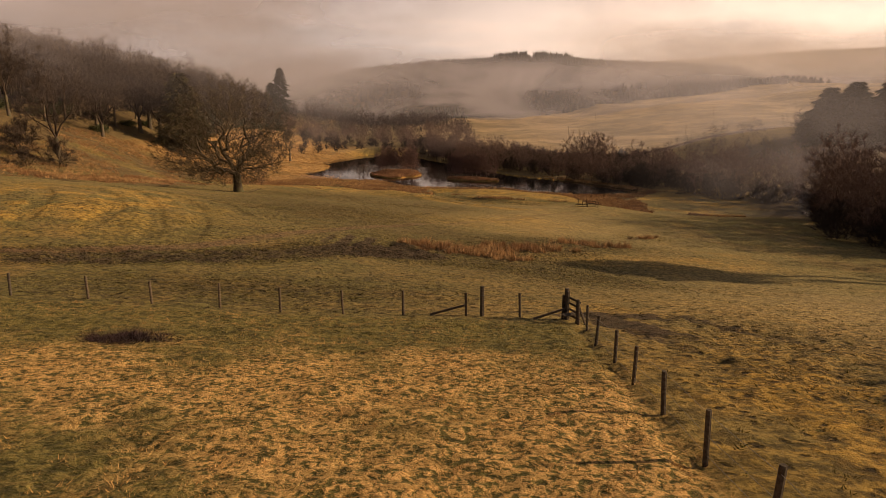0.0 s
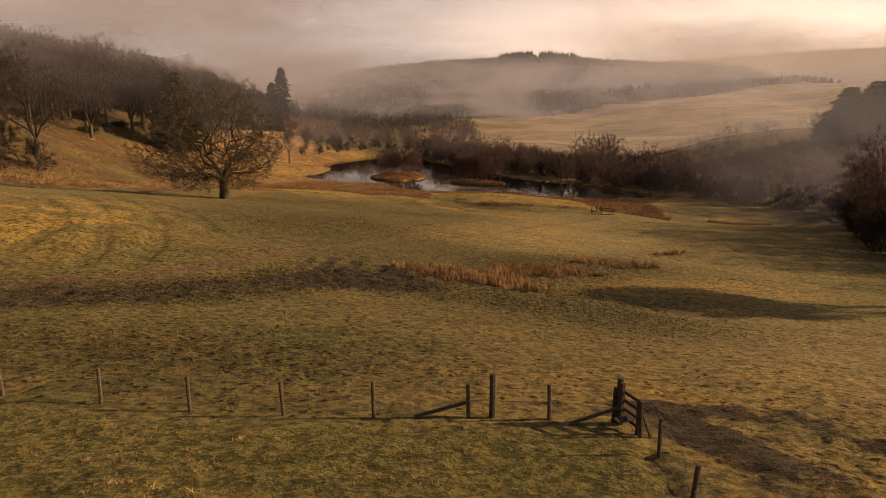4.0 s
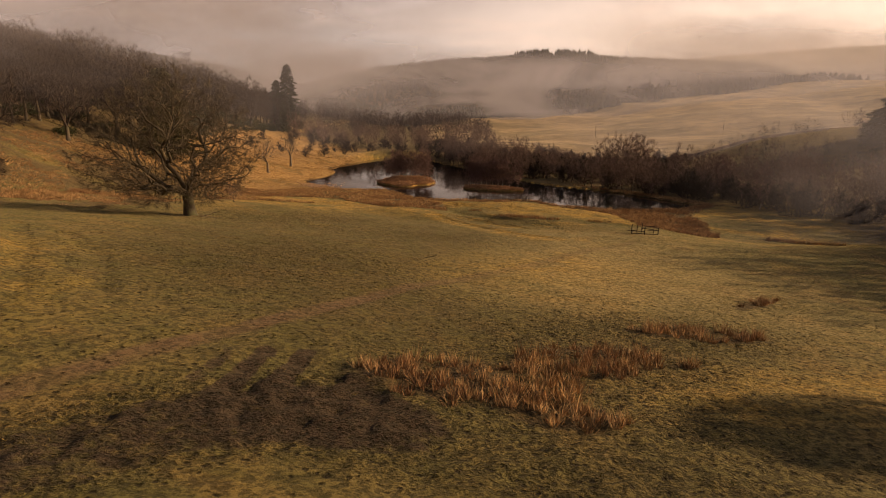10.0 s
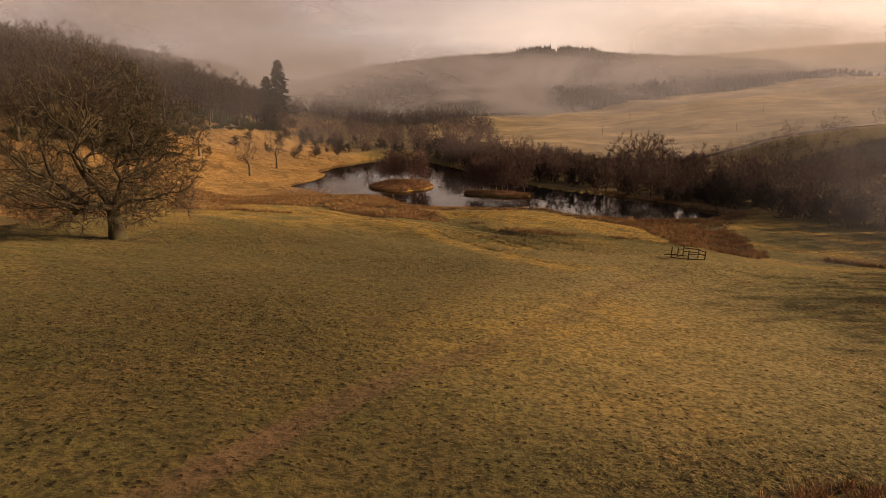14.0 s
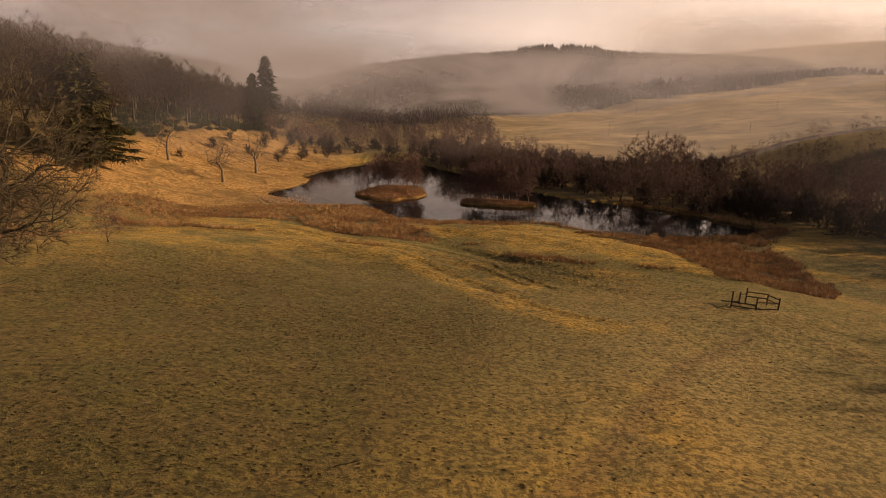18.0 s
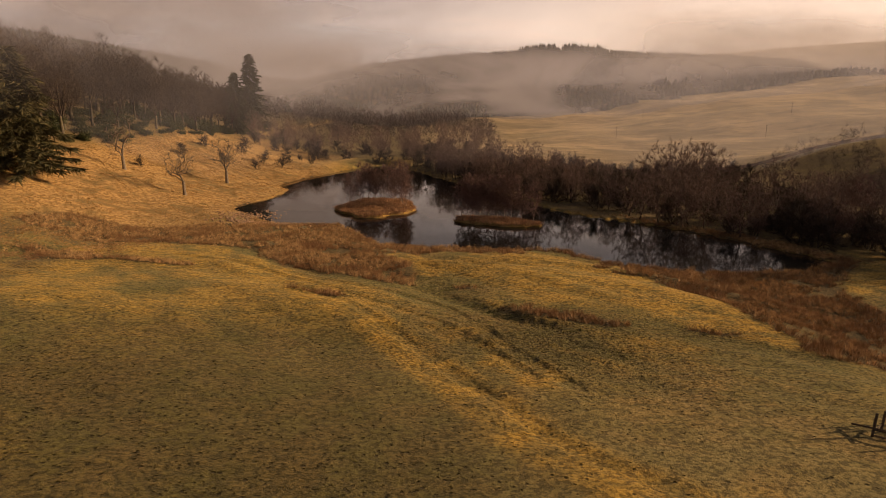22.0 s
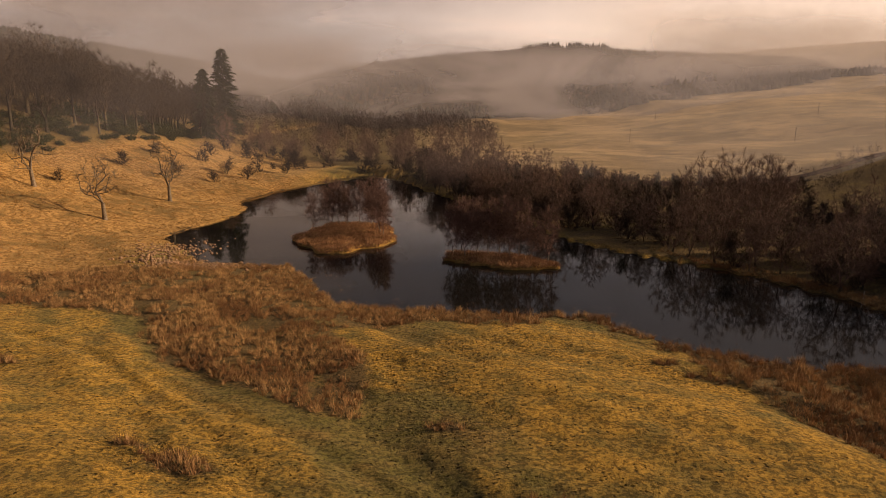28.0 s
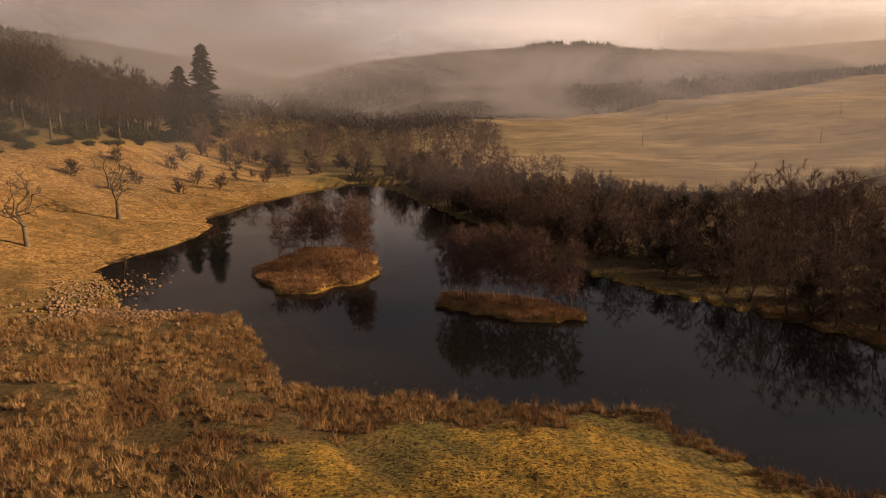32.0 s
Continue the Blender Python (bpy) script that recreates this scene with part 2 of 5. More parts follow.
    tone = n.mix(n.math("MULTIPLY", mask("path"), n.steps(mid, 0.30, 0.56, 0.45, 0.95), True), tone, path)
    moor = n.mix(n.steps(n.noise(where, 0.02, 7.0, 0.72), 0.35, 0.65), (0.20, 0.128, 0.064), (0.43, 0.285, 0.145))
    furrow = n.noise(n.add("ShaderNodeMapping", {0: where, 3: (0.6, 1.0, 1.0)}).outputs[0], 0.028, 7.0, 0.70)
    moor = n.mix(n.math("MULTIPLY", n.steps(furrow, 0.48, 0.60), 0.75), moor, (0.115, 0.076, 0.038))
    lines = n.noise(n.add("ShaderNodeMapping", {0: where, 2: (0, 0, 0.25), 3: (0.22, 1.0, 1.0)}).outputs[0], 0.16, 5.0, 0.75)
    moor = n.mix(n.math("MULTIPLY", n.steps(lines, 0.50, 0.64), 0.6), moor, (0.085, 0.060, 0.030))
    tone = n.mix(mask("moor"), tone, moor)
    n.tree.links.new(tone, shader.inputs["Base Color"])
    shader.inputs["Sheen Weight"].default_value, shader.inputs["Sheen Roughness"].default_value = 0.12, 0.5
    shader.inputs["Sheen Tint"].default_value = (0.95, 0.76, 0.42, 1)
    lumps = n.math("SUBTRACT", n.math("ADD", n.math("MULTIPLY", fine, 0.5), n.math("MULTIPLY", mop, n.math("ADD", n.math("MULTIPLY", poached, 1.1), n.math("MULTIPLY", mask("tufted"), 0.8)))), n.math("MULTIPLY", hole, 1.4))
    relief = n.add("ShaderNodeBump", {"Strength": 1.0, "Distance": 0.27, "Height": lumps})
    n.tree.links.new(relief.outputs[0], shader.inputs["Normal"])


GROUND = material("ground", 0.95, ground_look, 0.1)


def water_look(n, shader, out):
    where = n.add("ShaderNodeTexCoord").outputs["Object"]
    shader.inputs["Base Color"].default_value = (0.012, 0.011, 0.010, 1)
    shader.inputs["IOR"].default_value = 1.33
    relief = n.add("ShaderNodeBump", {"Strength": 0.06, "Distance": 0.02, "Height": n.noise(where, 0.9, 4.0)})
    n.tree.links.new(relief.outputs[0], shader.inputs["Normal"])


WATER = material("water", 0.035, water_look, 0.5)


# ---- lie of the land ----
# lake outline, counter-clockwise seen from above
SHORE = [(-12, 203), (-20, 217), (-23, 222), (-38, 223), (-46, 233), (-56, 246), (-51, 262), (-50, 279),
         (-58, 292), (-54, 312), (-43, 345), (-32, 362), (-20, 345), (-6, 312), (8, 283), (17, 265), (25, 244),
         (33, 233), (43, 225), (54, 210), (64, 192), (56, 186), (42, 184), (28, 189), (21, 199), (4, 200)]


ISLANDS = [(-18.5, 246, 10.2, 14.5, 0), (10.5, 226.5, 10.8, 4.4, -22)]


def edge_distance(x, y, outline):
    """Metres from an outline: positive outside it, negative inside."""
    x, y = np.asarray(x, float), np.asarray(y, float)
    best, inside = np.full(x.shape, 1e9), np.zeros(x.shape, bool)
    for (ax, ay), (bx, by) in zip(outline, outline[1:] + outline[:1]):
        dx, dy = bx - ax, by - ay
        s = np.clip(((x - ax) * dx + (y - ay) * dy) / (dx * dx + dy * dy), 0, 1)
        best = np.minimum(best, np.hypot(x - ax - s * dx, y - ay - s * dy))
        inside ^= ((ay > y) != (by > y)) & (x < (bx - ax) * (y - ay) / (by - ay + 1e-9) + ax)
    return np.where(inside, -best, best)


def shore_distance(x, y):
    x, y = np.asarray(x, float), np.asarray(y, float)
    ragged = 0.55 * np.sin(0.95 * x + 0.3 * y) * np.sin(0.8 * y - 0.2 * x + 1) + 0.4 * np.sin(2.1 * x - 0.7 * y) + 0.35 * np.sin(1.9 * y + 0.6 * x + 2)
    return edge_distance(x, y, SHORE) + ragged


def ramp(v, a, b):
    s = np.clip((v - a) / (b - a), 0, 1)
    return s * s * (3 - 2 * s)


def smax(a, b, k):
    return 0.5 * (a + b + np.sqrt((a - b) ** 2 + k * k))


def smin(a, b, k):
    return 0.5 * (a + b - np.sqrt((a - b) ** 2 + k * k))


def bump(x, y, cx, cy, rx, ry, turn=0.0):
    c, s = math.cos(math.radians(turn)), math.sin(math.radians(turn))
    u, v = (x - cx) * c + (y - cy) * s, (y - cy) * c - (x - cx) * s
    return np.exp(-(u / rx) ** 2 - (v / ry) ** 2)


def profile(v, knots):
    """A smooth curve through (place, height) knots."""
    k = np.array(knots, float)
    return sum(np.interp(v + d, k[:, 0], k[:, 1]) for d in (-5, -2.5, 0, 2.5, 5)) / 5


# crests of the far hills: across the valley, height
HILL_CREST = ((-700, -330, -260, -147, -23, 90, 157, 200, 313, 424, 523, 620, 760, 1000), (30, 66, 84, 94, 107, 113, 117, 117, 109, 104, 99, 90, 70, 50))
FAR_CREST = ((-1600, -800, -300, 0, 600, 1000, 1300, 1700, 2600), (60, 90, 125, 120, 175, 205, 225, 240, 260))


def height(x, y):
    """The ground's height over the lake."""
    x, y = np.asarray(x, float), np.asarray(y, float)
    # the pasture that falls towards the lake
    spine = profile(y, [(-400, 60), (-60, 29), (-10, 22.9), (10, 20.0), (28, 16.6), (45, 14.0), (57, 13.1), (70, 12.0), (90, 9.9),
                        (115, 7.3), (140, 5.0), (160, 3.6), (180, 2.0), (200, 0.5), (230, 0.2), (500, 3)])
    cross = 0.035 + 0.05 * ramp(y, 26, 52) - 0.055 * ramp(y, 70, 135) - 0.01 * ramp(y, 150, 200)
    steep = 0.045 * ramp(y, 40, 60) * (1 - ramp(y, 130, 175))
    field = spine - cross * smax(smin(x, 90 + 0 * x, 20), -70 + 0 * x, 30) - steep * smax(smin(x, 0 * x, 6), -60 + 0 * x, 20)
    field = field - 2.2 * ramp(x, 30, 52) * ramp(y, 110, 150) + 0.7 * bump(x, y, -35, 62, 9, 15, 20) + 1.0 * bump(x, y, -42, 145, 16, 14) + 0.7 * bump(x, y, 31, 127, 12, 12)
    # ribs of the bank above the shore, and the dip with the rushes
    field = field + 0.8 * bump(x, y, 12, 174, 5, 13, 40) + 0.6 * bump(x, y, 25, 168, 4, 14, 42) - 0.5 * bump(x, y, 3, 160, 3, 16, 35)
    field = field + 0.7 * bump(x, y, -12, 152, 14, 5, -25) - 0.4 * bump(x, y, -18, 168, 12, 5, -20)
    # floor of the valley, and the slopes on both sides
    floor = 0.25 + 0.004 * np.maximum(y - 200, 0)
    land = smax(field, floor, 0.5)
    west = ramp(-x, 55, 152) * 27 * ramp(y - x, 185, 255) * (1 - 0.45 * ramp(y, 310, 420)) + ramp(-x, 120, 420) * 66
    land = land + west
    right = ramp(x + 0.05 * y, 130, 600) * 30 * ramp(y, 100, 500) + ramp(y, 380, 900) * 26 * ramp(x, -250, 250)
    land = land + right
    # far hills
    land = land + 16 * bump(x, y, 190, 306, 80, 60) * ramp(x, 80, 140)
    rough = ((grain(x, y, 85, 91, 3) - 0.5) * 13 + (grain(x * 0.45 + y * 0.2, y, 34, 93, 2) - 0.5) * 6) * ramp(y + 0.35 * x, 380, 470) * ramp(x + 0.1 * y, 20, 70)
    land = land + rough * (1 - ramp(y, 900, 1100))
    crest = np.interp(x, HILL_CREST[0], HILL_CREST[1]) * (ramp(y, 720, 1320) ** 0.8) * (1 - 0.35 * ramp(y, 1360, 1700))
    beyond = np.interp(x, FAR_CREST[0], FAR_CREST[1]) * ramp(y, 1500, 2300)
    crest, beyond = crest - 90 * (1 - ramp(y, 700, 950)), beyond - 90 * (1 - ramp(y, 1450, 1700))
    land = smax(smax(land, crest, 5), beyond, 5) + ramp(np.hypot(x, y - 300), 2400, 3600) * 40
    d = shore_distance(x, y)
    near = ramp(d, 0.0, 9)
    rim = ramp(d, -0.6, 0.7)
    bed = np.maximum(-2.2, d * 0.5 - 0.15)
    out = rim * (near * land + (1 - near) * smin(0.4 + 0 * x, land, 0.2)) + (1 - rim) * bed
    # two islands
    for cx, cy, rx, ry, turn in ISLANDS:
        c, s = math.cos(math.radians(turn)), math.sin(math.radians(turn))
        u, v = ((x - cx) * c + (y - cy) * s) / rx, ((y - cy) * c - (x - cx) * s) / ry
        r = np.hypot(u, v) + 0.07 * np.sin(5 * np.arctan2(v, u) + cx) + 0.04 * np.sin(11 * np.arctan2(v, u))
        out = np.maximum(out, -2.2 + (2.2 + 0.5) * (1 - ramp(r, 0.88, 1.08)) + (0.9 if ry > 8 else 0.3) * np.maximum(0, 1 - r))
    return out


def lattice(ix, iy, seed):
    v = np.sin(ix * 127.1 + iy * 311.7 + seed * 74.7) * 43758.5453
    return v - np.floor(v)


def grain(x, y, size, seed=0, octaves=3):
    """Smooth random relief between 0 and 1."""
    total, weight, amount = 0.0, 0.0, 1.0
    for o in range(octaves):
        u, v = x / size * 2 ** o + 13.7 * o, y / size * 2 ** o - 7.9 * o
        iu, iv = np.floor(u), np.floor(v)
        fu, fv = u - iu, v - iv
        fu, fv = fu * fu * (3 - 2 * fu), fv * fv * (3 - 2 * fv)
        a, b = lattice(iu, iv, seed + o), lattice(iu + 1, iv, seed + o)
        c, d = lattice(iu, iv + 1, seed + o), lattice(iu + 1, iv + 1, seed + o)
        total = total + amount * ((a * (1 - fu) + b * fu) * (1 - fv) + (c * (1 - fu) + d * fu) * fv)
        weight, amount = weight + amount, amount * 0.5
    return total / weight


def along(x, y, line, width):
    """1 on a line, falling to 0 at width from it."""
    best = np.full(np.shape(x), 1e9)
    for (ax, ay), (bx, by) in zip(line, line[1:]):
        dx, dy = bx - ax, by - ay
        s = np.clip(((x - ax) * dx + (y - ay) * dy) / (dx * dx + dy * dy), 0, 1)
        best = np.minimum(best, np.hypot(x - ax - s * dx, y - ay - s * dy))
    return 1 - ramp(best, 0.45 * width, width)


PATH = [(-30, 40), (-21, 45), (-18.9, 46.8), (-16.7, 50), (-14, 54.6), (-11.4, 59.4), (-8, 65.8), (-4.7, 73.7), (0.6, 83.3), (7.4, 93), (17.6, 109.7), (26, 118)]
RUSH_BEDS = [  # centre, half axes, turn
    (1.5, 56.3, 6.0, 3.2, 5), (8, 61, 5.0, 2.8, 30), (5, 53, 3.0, 1.8, -20), (17, 69, 5.5, 1.7, 8), (27, 82, 4.5, 1.0, 45), (13.5, 61.5, 1.0, 0.5, 0),
    (-12, 159.5, 3.0, 1.2, -20), (14, 154.5, 7.5, 2.0, -28), (62, 140, 8, 2.0, -50), (28, 150, 3.0, 0.7, -25), (24, 181.5, 1.5, 0.8, 0), (-43, 179, 9, 1.5, -15),
    (-79, 132, 14, 4.5, 35), (-70, 152, 9, 4, 60), (-58, 182, 9, 3, -20), (4, 167, 1.6, 0.7, 0), (27, 178, 2.5, 0.9, -20), (-16.5, 162, 1.5, 0.6, 0)]
RUSH_FIELD = [(-78, 198), (-53, 196), (-40, 196), (-31, 192), (-23, 179), (-11, 171), (-3, 168.5), (-4, 180), (-9, 189), (4, 196.5), (6, 200), (-12, 203), (-20, 216),
              (-24, 221), (-40, 221), (-50, 216), (-60, 212), (-78, 210)]
EAST_BED = [(27, 185), (31, 171), (34.5, 160), (34, 151), (36, 143), (44, 139), (51, 149), (54, 163), (56, 177), (63, 190), (56, 188), (42, 186)]
TRACKS = [[(-41.7, 186), (-29.8, 179.6), (-18, 169.2), (-13.3, 165.1), (-4.9, 155.6), (-0.1, 151.2), (3.2, 147), (6, 142), (9, 136)], [(-24, 177), (-12, 167.5), (-4.6, 163.4), (1.8, 158), (6, 148), (7.6, 143), (12, 134)],
          [(-19, 167), (-11, 157), (-3.6, 147), (2.4, 137.1), (6.4, 130.2), (8.8, 125.4), (11.8, 121.9), (14.4, 120)]]
LEDGE = [(5.4, 23.1), (5.05, 20.1), (4.85, 17.1), (4.65, 14.7), (4.55, 12.3), (4.35, 9.7), (4.2, 7.3), (3.95, 2.2), (3.85, -0.8)]
RUTS = [[(-43, 80), (-34.2, 68.8), (-28, 58.8), (-24.2, 51), (-23.2, 47)], [(-42, 86), (-31, 71.6), (-25, 62), (-21.4, 53.5), (-20.4, 48)], [(-41, 70), (-34, 62.6), (-29.6, 55), (-28.6, 48)],
        [(-42, 64), (-37, 57), (-34, 49)], [(-36, 84), (-27, 74), (-21, 64)]]


def rush_cover(x, y):
    cover = np.zeros(np.shape(x))
    for cx, cy, rx, ry, turn in RUSH_BEDS:
        c, s = math.cos(math.radians(turn)), math.sin(math.radians(turn))
        r = np.hypot(((x - cx) * c + (y - cy) * s) / rx, ((y - cy) * c - (x - cx) * s) / ry)
        cover = np.maximum(cover, 1 - ramp(r, 0.75, 1.1))
    d = shore_distance(x, y)
    width = 2.6 + 1.2 * np.sin(x * 0.23) + 0.8 * np.sin(x * 0.61 + 1) + 2.0 * bump(x, y, 5, 197, 9, 9)
    south = ramp(d, -0.3, 0.3) * (1 - ramp(d, width - 1, width + 1)) * (1 - ramp(y, 222, 230))
    field = 1 - ramp(edge_distance(x, y, RUSH_FIELD) + 2.5 * (grain(x, y, 6, 41, 2) - 0.5), -0.8, 0.8)
    east = 1 - ramp(edge_distance(x, y, EAST_BED) + 3.0 * (grain(x, y, 5, 43, 2) - 0.5), -0.8, 0.8)
    return np.maximum(np.maximum(cover, south), np.maximum(field, east))


def poached_cover(x, y):
    """Where cattle have trodden the turf into holes and lumps."""
    cover = along(x, y, [(-30, 38), (-15, 43.5), (-10, 49), (-6, 51), (3, 50)], 5.0) + 0.9 * bump(x, y, 10, 46, 8, 6, -20) + 0.7 * bump(x, y, 5, 54, 9, 6)
    cover = cover + 0.8 * bump(x, y, 12, 18, 6, 10, -15) + 0.55 * bump(x, y, 10, 66, 9, 5, 20) + 0.75 * bump(x, y, -10, 32, 12, 5) + 0.7 * bump(x, y, -14, 82, 13, 18) + 0.5 * bump(x, y, 8, 186, 12, 7) + 0.4 * bump(x, y, 14, 70, 12, 8)
    cover = cover + 0.5 * bump(x, y, -4, 116, 10, 8) + 0.85 * bump(x, y, 12, 144, 16, 8, -40) + 0.5 * bump(x, y, 0, 176, 7, 8) + 0.45 * bump(x, y, -30, 126, 14, 12)
    for cx, cy, rx, ry, turn in RUSH_BEDS:
        cover = cover + 0.6 * bump(x, y, cx, cy, rx + 2, ry + 2, turn)
    return np.clip(cover, 0, 1)


RIB = (0.65, -0.76)


def rib_grain(x, y):
    """Long low ribs that run slantwise down the bank."""
    return grain((x * RIB[0] + y * RIB[1]) / 6, x * -RIB[1] + y * RIB[0], 4.2, 61, 2)


def tufted(x, y):
    """How far the long tussocky grass of the upper paddock goes."""
    edge = np.interp(x, [-40, -20, -12.8, -7, 5.4], [31.0, 26.9, 25.6, 25.0, 25.2])
    return (1 - ramp(y, edge - 1.2, edge)) * (1 - ramp(x + (25 - y) * 0.06, 4.6, 6.0))


def relief(x, y):
    """Tussocks, hoof marks and ruts on top of the land's height."""
    poach = poached_cover(x, y)
    near = (1 - ramp(np.hypot(x, (y - 95) * 0.75), 75, 120))
    hum = (grain(x, y, 0.9, 3) - 0.5) * (0.05 + 0.14 * poach + 0.12 * tufted(x, y)) + (grain(x, y, 0.5, 8, 2) - 0.5) * (0.05 + 0.26 * poach) + (grain(x, y, 0.42, 3, 2) - 0.5) * 0.10 * tufted(x, y) + (grain(x, y, 7.0, 9) - 0.5) * 0.5 * ramp(y, 8, 40)
    pocks = mud_shade_cover(x, y) * (grain(x, y, 0.7, 21, 2) - 0.5) * 0.34
    rut = sum(along(x, y, r, 1.1) for r in RUTS) * 0.15 + sum(along(x, y, r, 0.9) for r in TRACKS) * 0.13 + along(x, y, PATH, 1.6) * 0.10 + along(x, y, LEDGE, 0.35) * 0.10
    ribs = (rib_grain(x, y) - 0.5) * 0.9 * ramp(y, 118, 150) * (1 - ramp(-x, 28, 40)) * (1 - ramp(x, 40, 55))
    hum = hum + ribs * ramp(shore_distance(x, y), 2, 12)
    wet = ramp(shore_distance(x, y), 0.5, 4)
    slope = ((grain(x, y, 9, 71, 3) - 0.5) * 1.6 + (grain((x - y) / 5, x + y, 4, 73, 2) - 0.5) * 0.6) * ramp(-x, 48, 60) * ramp(y, 180, 210) * (1 - ramp(-x, 130, 200))
    west = ((grain(x, y, 6, 75, 3) - 0.5) * 1.3 + (grain(x, y, 1.8, 77, 2) - 0.5) * 0.5) * ramp(-x, 46, 56) * ramp(y, 112, 126) * (1 - ramp(y, 186, 204)) * (1 - ramp(-x, 120, 140))
    return (near * (hum + pocks - rut) + slope + west) * wet


def mud_shade_cover(x, y):
    cover = 0.66 * along(x, y, [(-26, 39), (-15, 43.5), (-10, 48.5), (-6, 51), (-2, 50.5)], 3.6) + 0.5 * bump(x, y, -5.5, 51.5, 4.5, 2.8)
    cover = cover + along(x, y, [(-9.0, 52), (-8.6, 57)], 0.75) + along(x, y, [(-7.2, 52), (-6.8, 57.5)], 0.75) + 0.7 * bump(x, y, -3.8, 54.5, 1.4, 2.6) + 0.6 * along(x, y, [(-10.5, 53), (-10, 57)], 0.6)
    for line in ([(7, 27.3), (11, 26.5), (13, 21.6), (14, 17), (16, 11)], [(7.3, 26), (8.7, 22.5), (10.4, 19), (11.9, 15), (13.5, 10)], [(7, 25), (7.8, 21.8), (8.8, 17.4), (9.9, 14.8), (11, 10)]):
        cover = cover + 0.46 * along(x, y, line, 0.9)
    cover = cover + 0.35 * bump(x, y, 9.5, 24, 3.5, 3.5)
    # the LEDGE strip paints the shade of the small step beside the fence
    cover = cover + 0.45 * along(x, y, [(-22, 28.6), (-10, 27), (-3, 26.6), (6, 27)], 1.3) + 0.45 * bump(x, y, 7.3, 25.5, 2.2, 2.2) + 0.45 * along(x, y, LEDGE, 0.35)
    cover = cover + 0.25 * bump(x, y, 9, 48, 7, 5) + 0.6 * bump(x, y, -39, 117, 9, 5) + 0.30 * bump(x, y, -22, 98, 17, 24, 15) + 0.25 * bump(x, y, -8, 36, 16, 5, 5)
    cover = cover + sum(0.30 * along(x, y, r, 0.8) for r in RUTS) + bump(x, y, -10.1, 18.4, 1.0, 0.7)
    cover = cover + 0.42 * along(x, y, TRACKS[0], 0.5) + 0.22 * along(x, y, TRACKS[1], 0.7) + 0.42 * along(x, y, TRACKS[2], 0.5) * (1 - ramp(y, 134, 144))
    return np.clip(cover, 0, 1)


# ---- mesh helpers ----
def mesh_of(name, verts, faces, size, materials, smooth=False):
    """A mesh from arrays: verts (n, 3) and faces (m, size)."""
    me = bpy.data.meshes.new(name)
    verts, faces = np.asarray(verts, np.float32), np.asarray(faces, np.int32)
    me.vertices.add(len(verts))
    me.vertices.foreach_set("co", verts.ravel())
    me.loops.add(faces.size)
    me.loops.foreach_set("vertex_index", faces.ravel())
    me.polygons.add(len(faces))
    me.polygons.foreach_set("loop_start", np.arange(len(faces), dtype=np.int32) * size)
    if smooth:
        me.polygons.foreach_set("use_smooth", np.ones(len(faces), bool))
    me.update(calc_edges=True)
    me.validate()
    me.materials.append(materials)
    return me


def put(name, me, parent=None, label=""):
    ob = new(name, me)
    ob.parent = parent
    return tagged(ob, label)


def part(name, bm, mat, parent, label=""):
    me = bpy.data.meshes.new(name)
    bm.to_mesh(me)
    bm.free()
    me.materials.append(mat)
    return put(name, me, parent, label)


def empty(name, where, label, category, group="", turn=0.0, scale=1.0, kind=""):
    ob = new(name)
    ob.empty_display_size = 0.3
    ob.matrix_basis = pose(*where, 0, 0, turn) @ Matrix.Scale(scale, 4)
    return tagged(ob, label, category, group, kind)


def ground_z(x, y):
    return float(height(x, y) + relief(x, y))


# ---- ground and water ----
def graded(lo, hi, fine_lo, fine_hi, step, growth):
    out = list(np.arange(fine_lo, fine_hi, step))
    for sign, end in ((1, hi), (-1, lo)):
        at, s = (fine_hi if sign > 0 else fine_lo - step), step
        while sign * (end - at) > 0:
            out.append(at)
            s = min(s * growth, 60)
            at += sign * s
        out.append(end)
    return np.array(sorted(out))


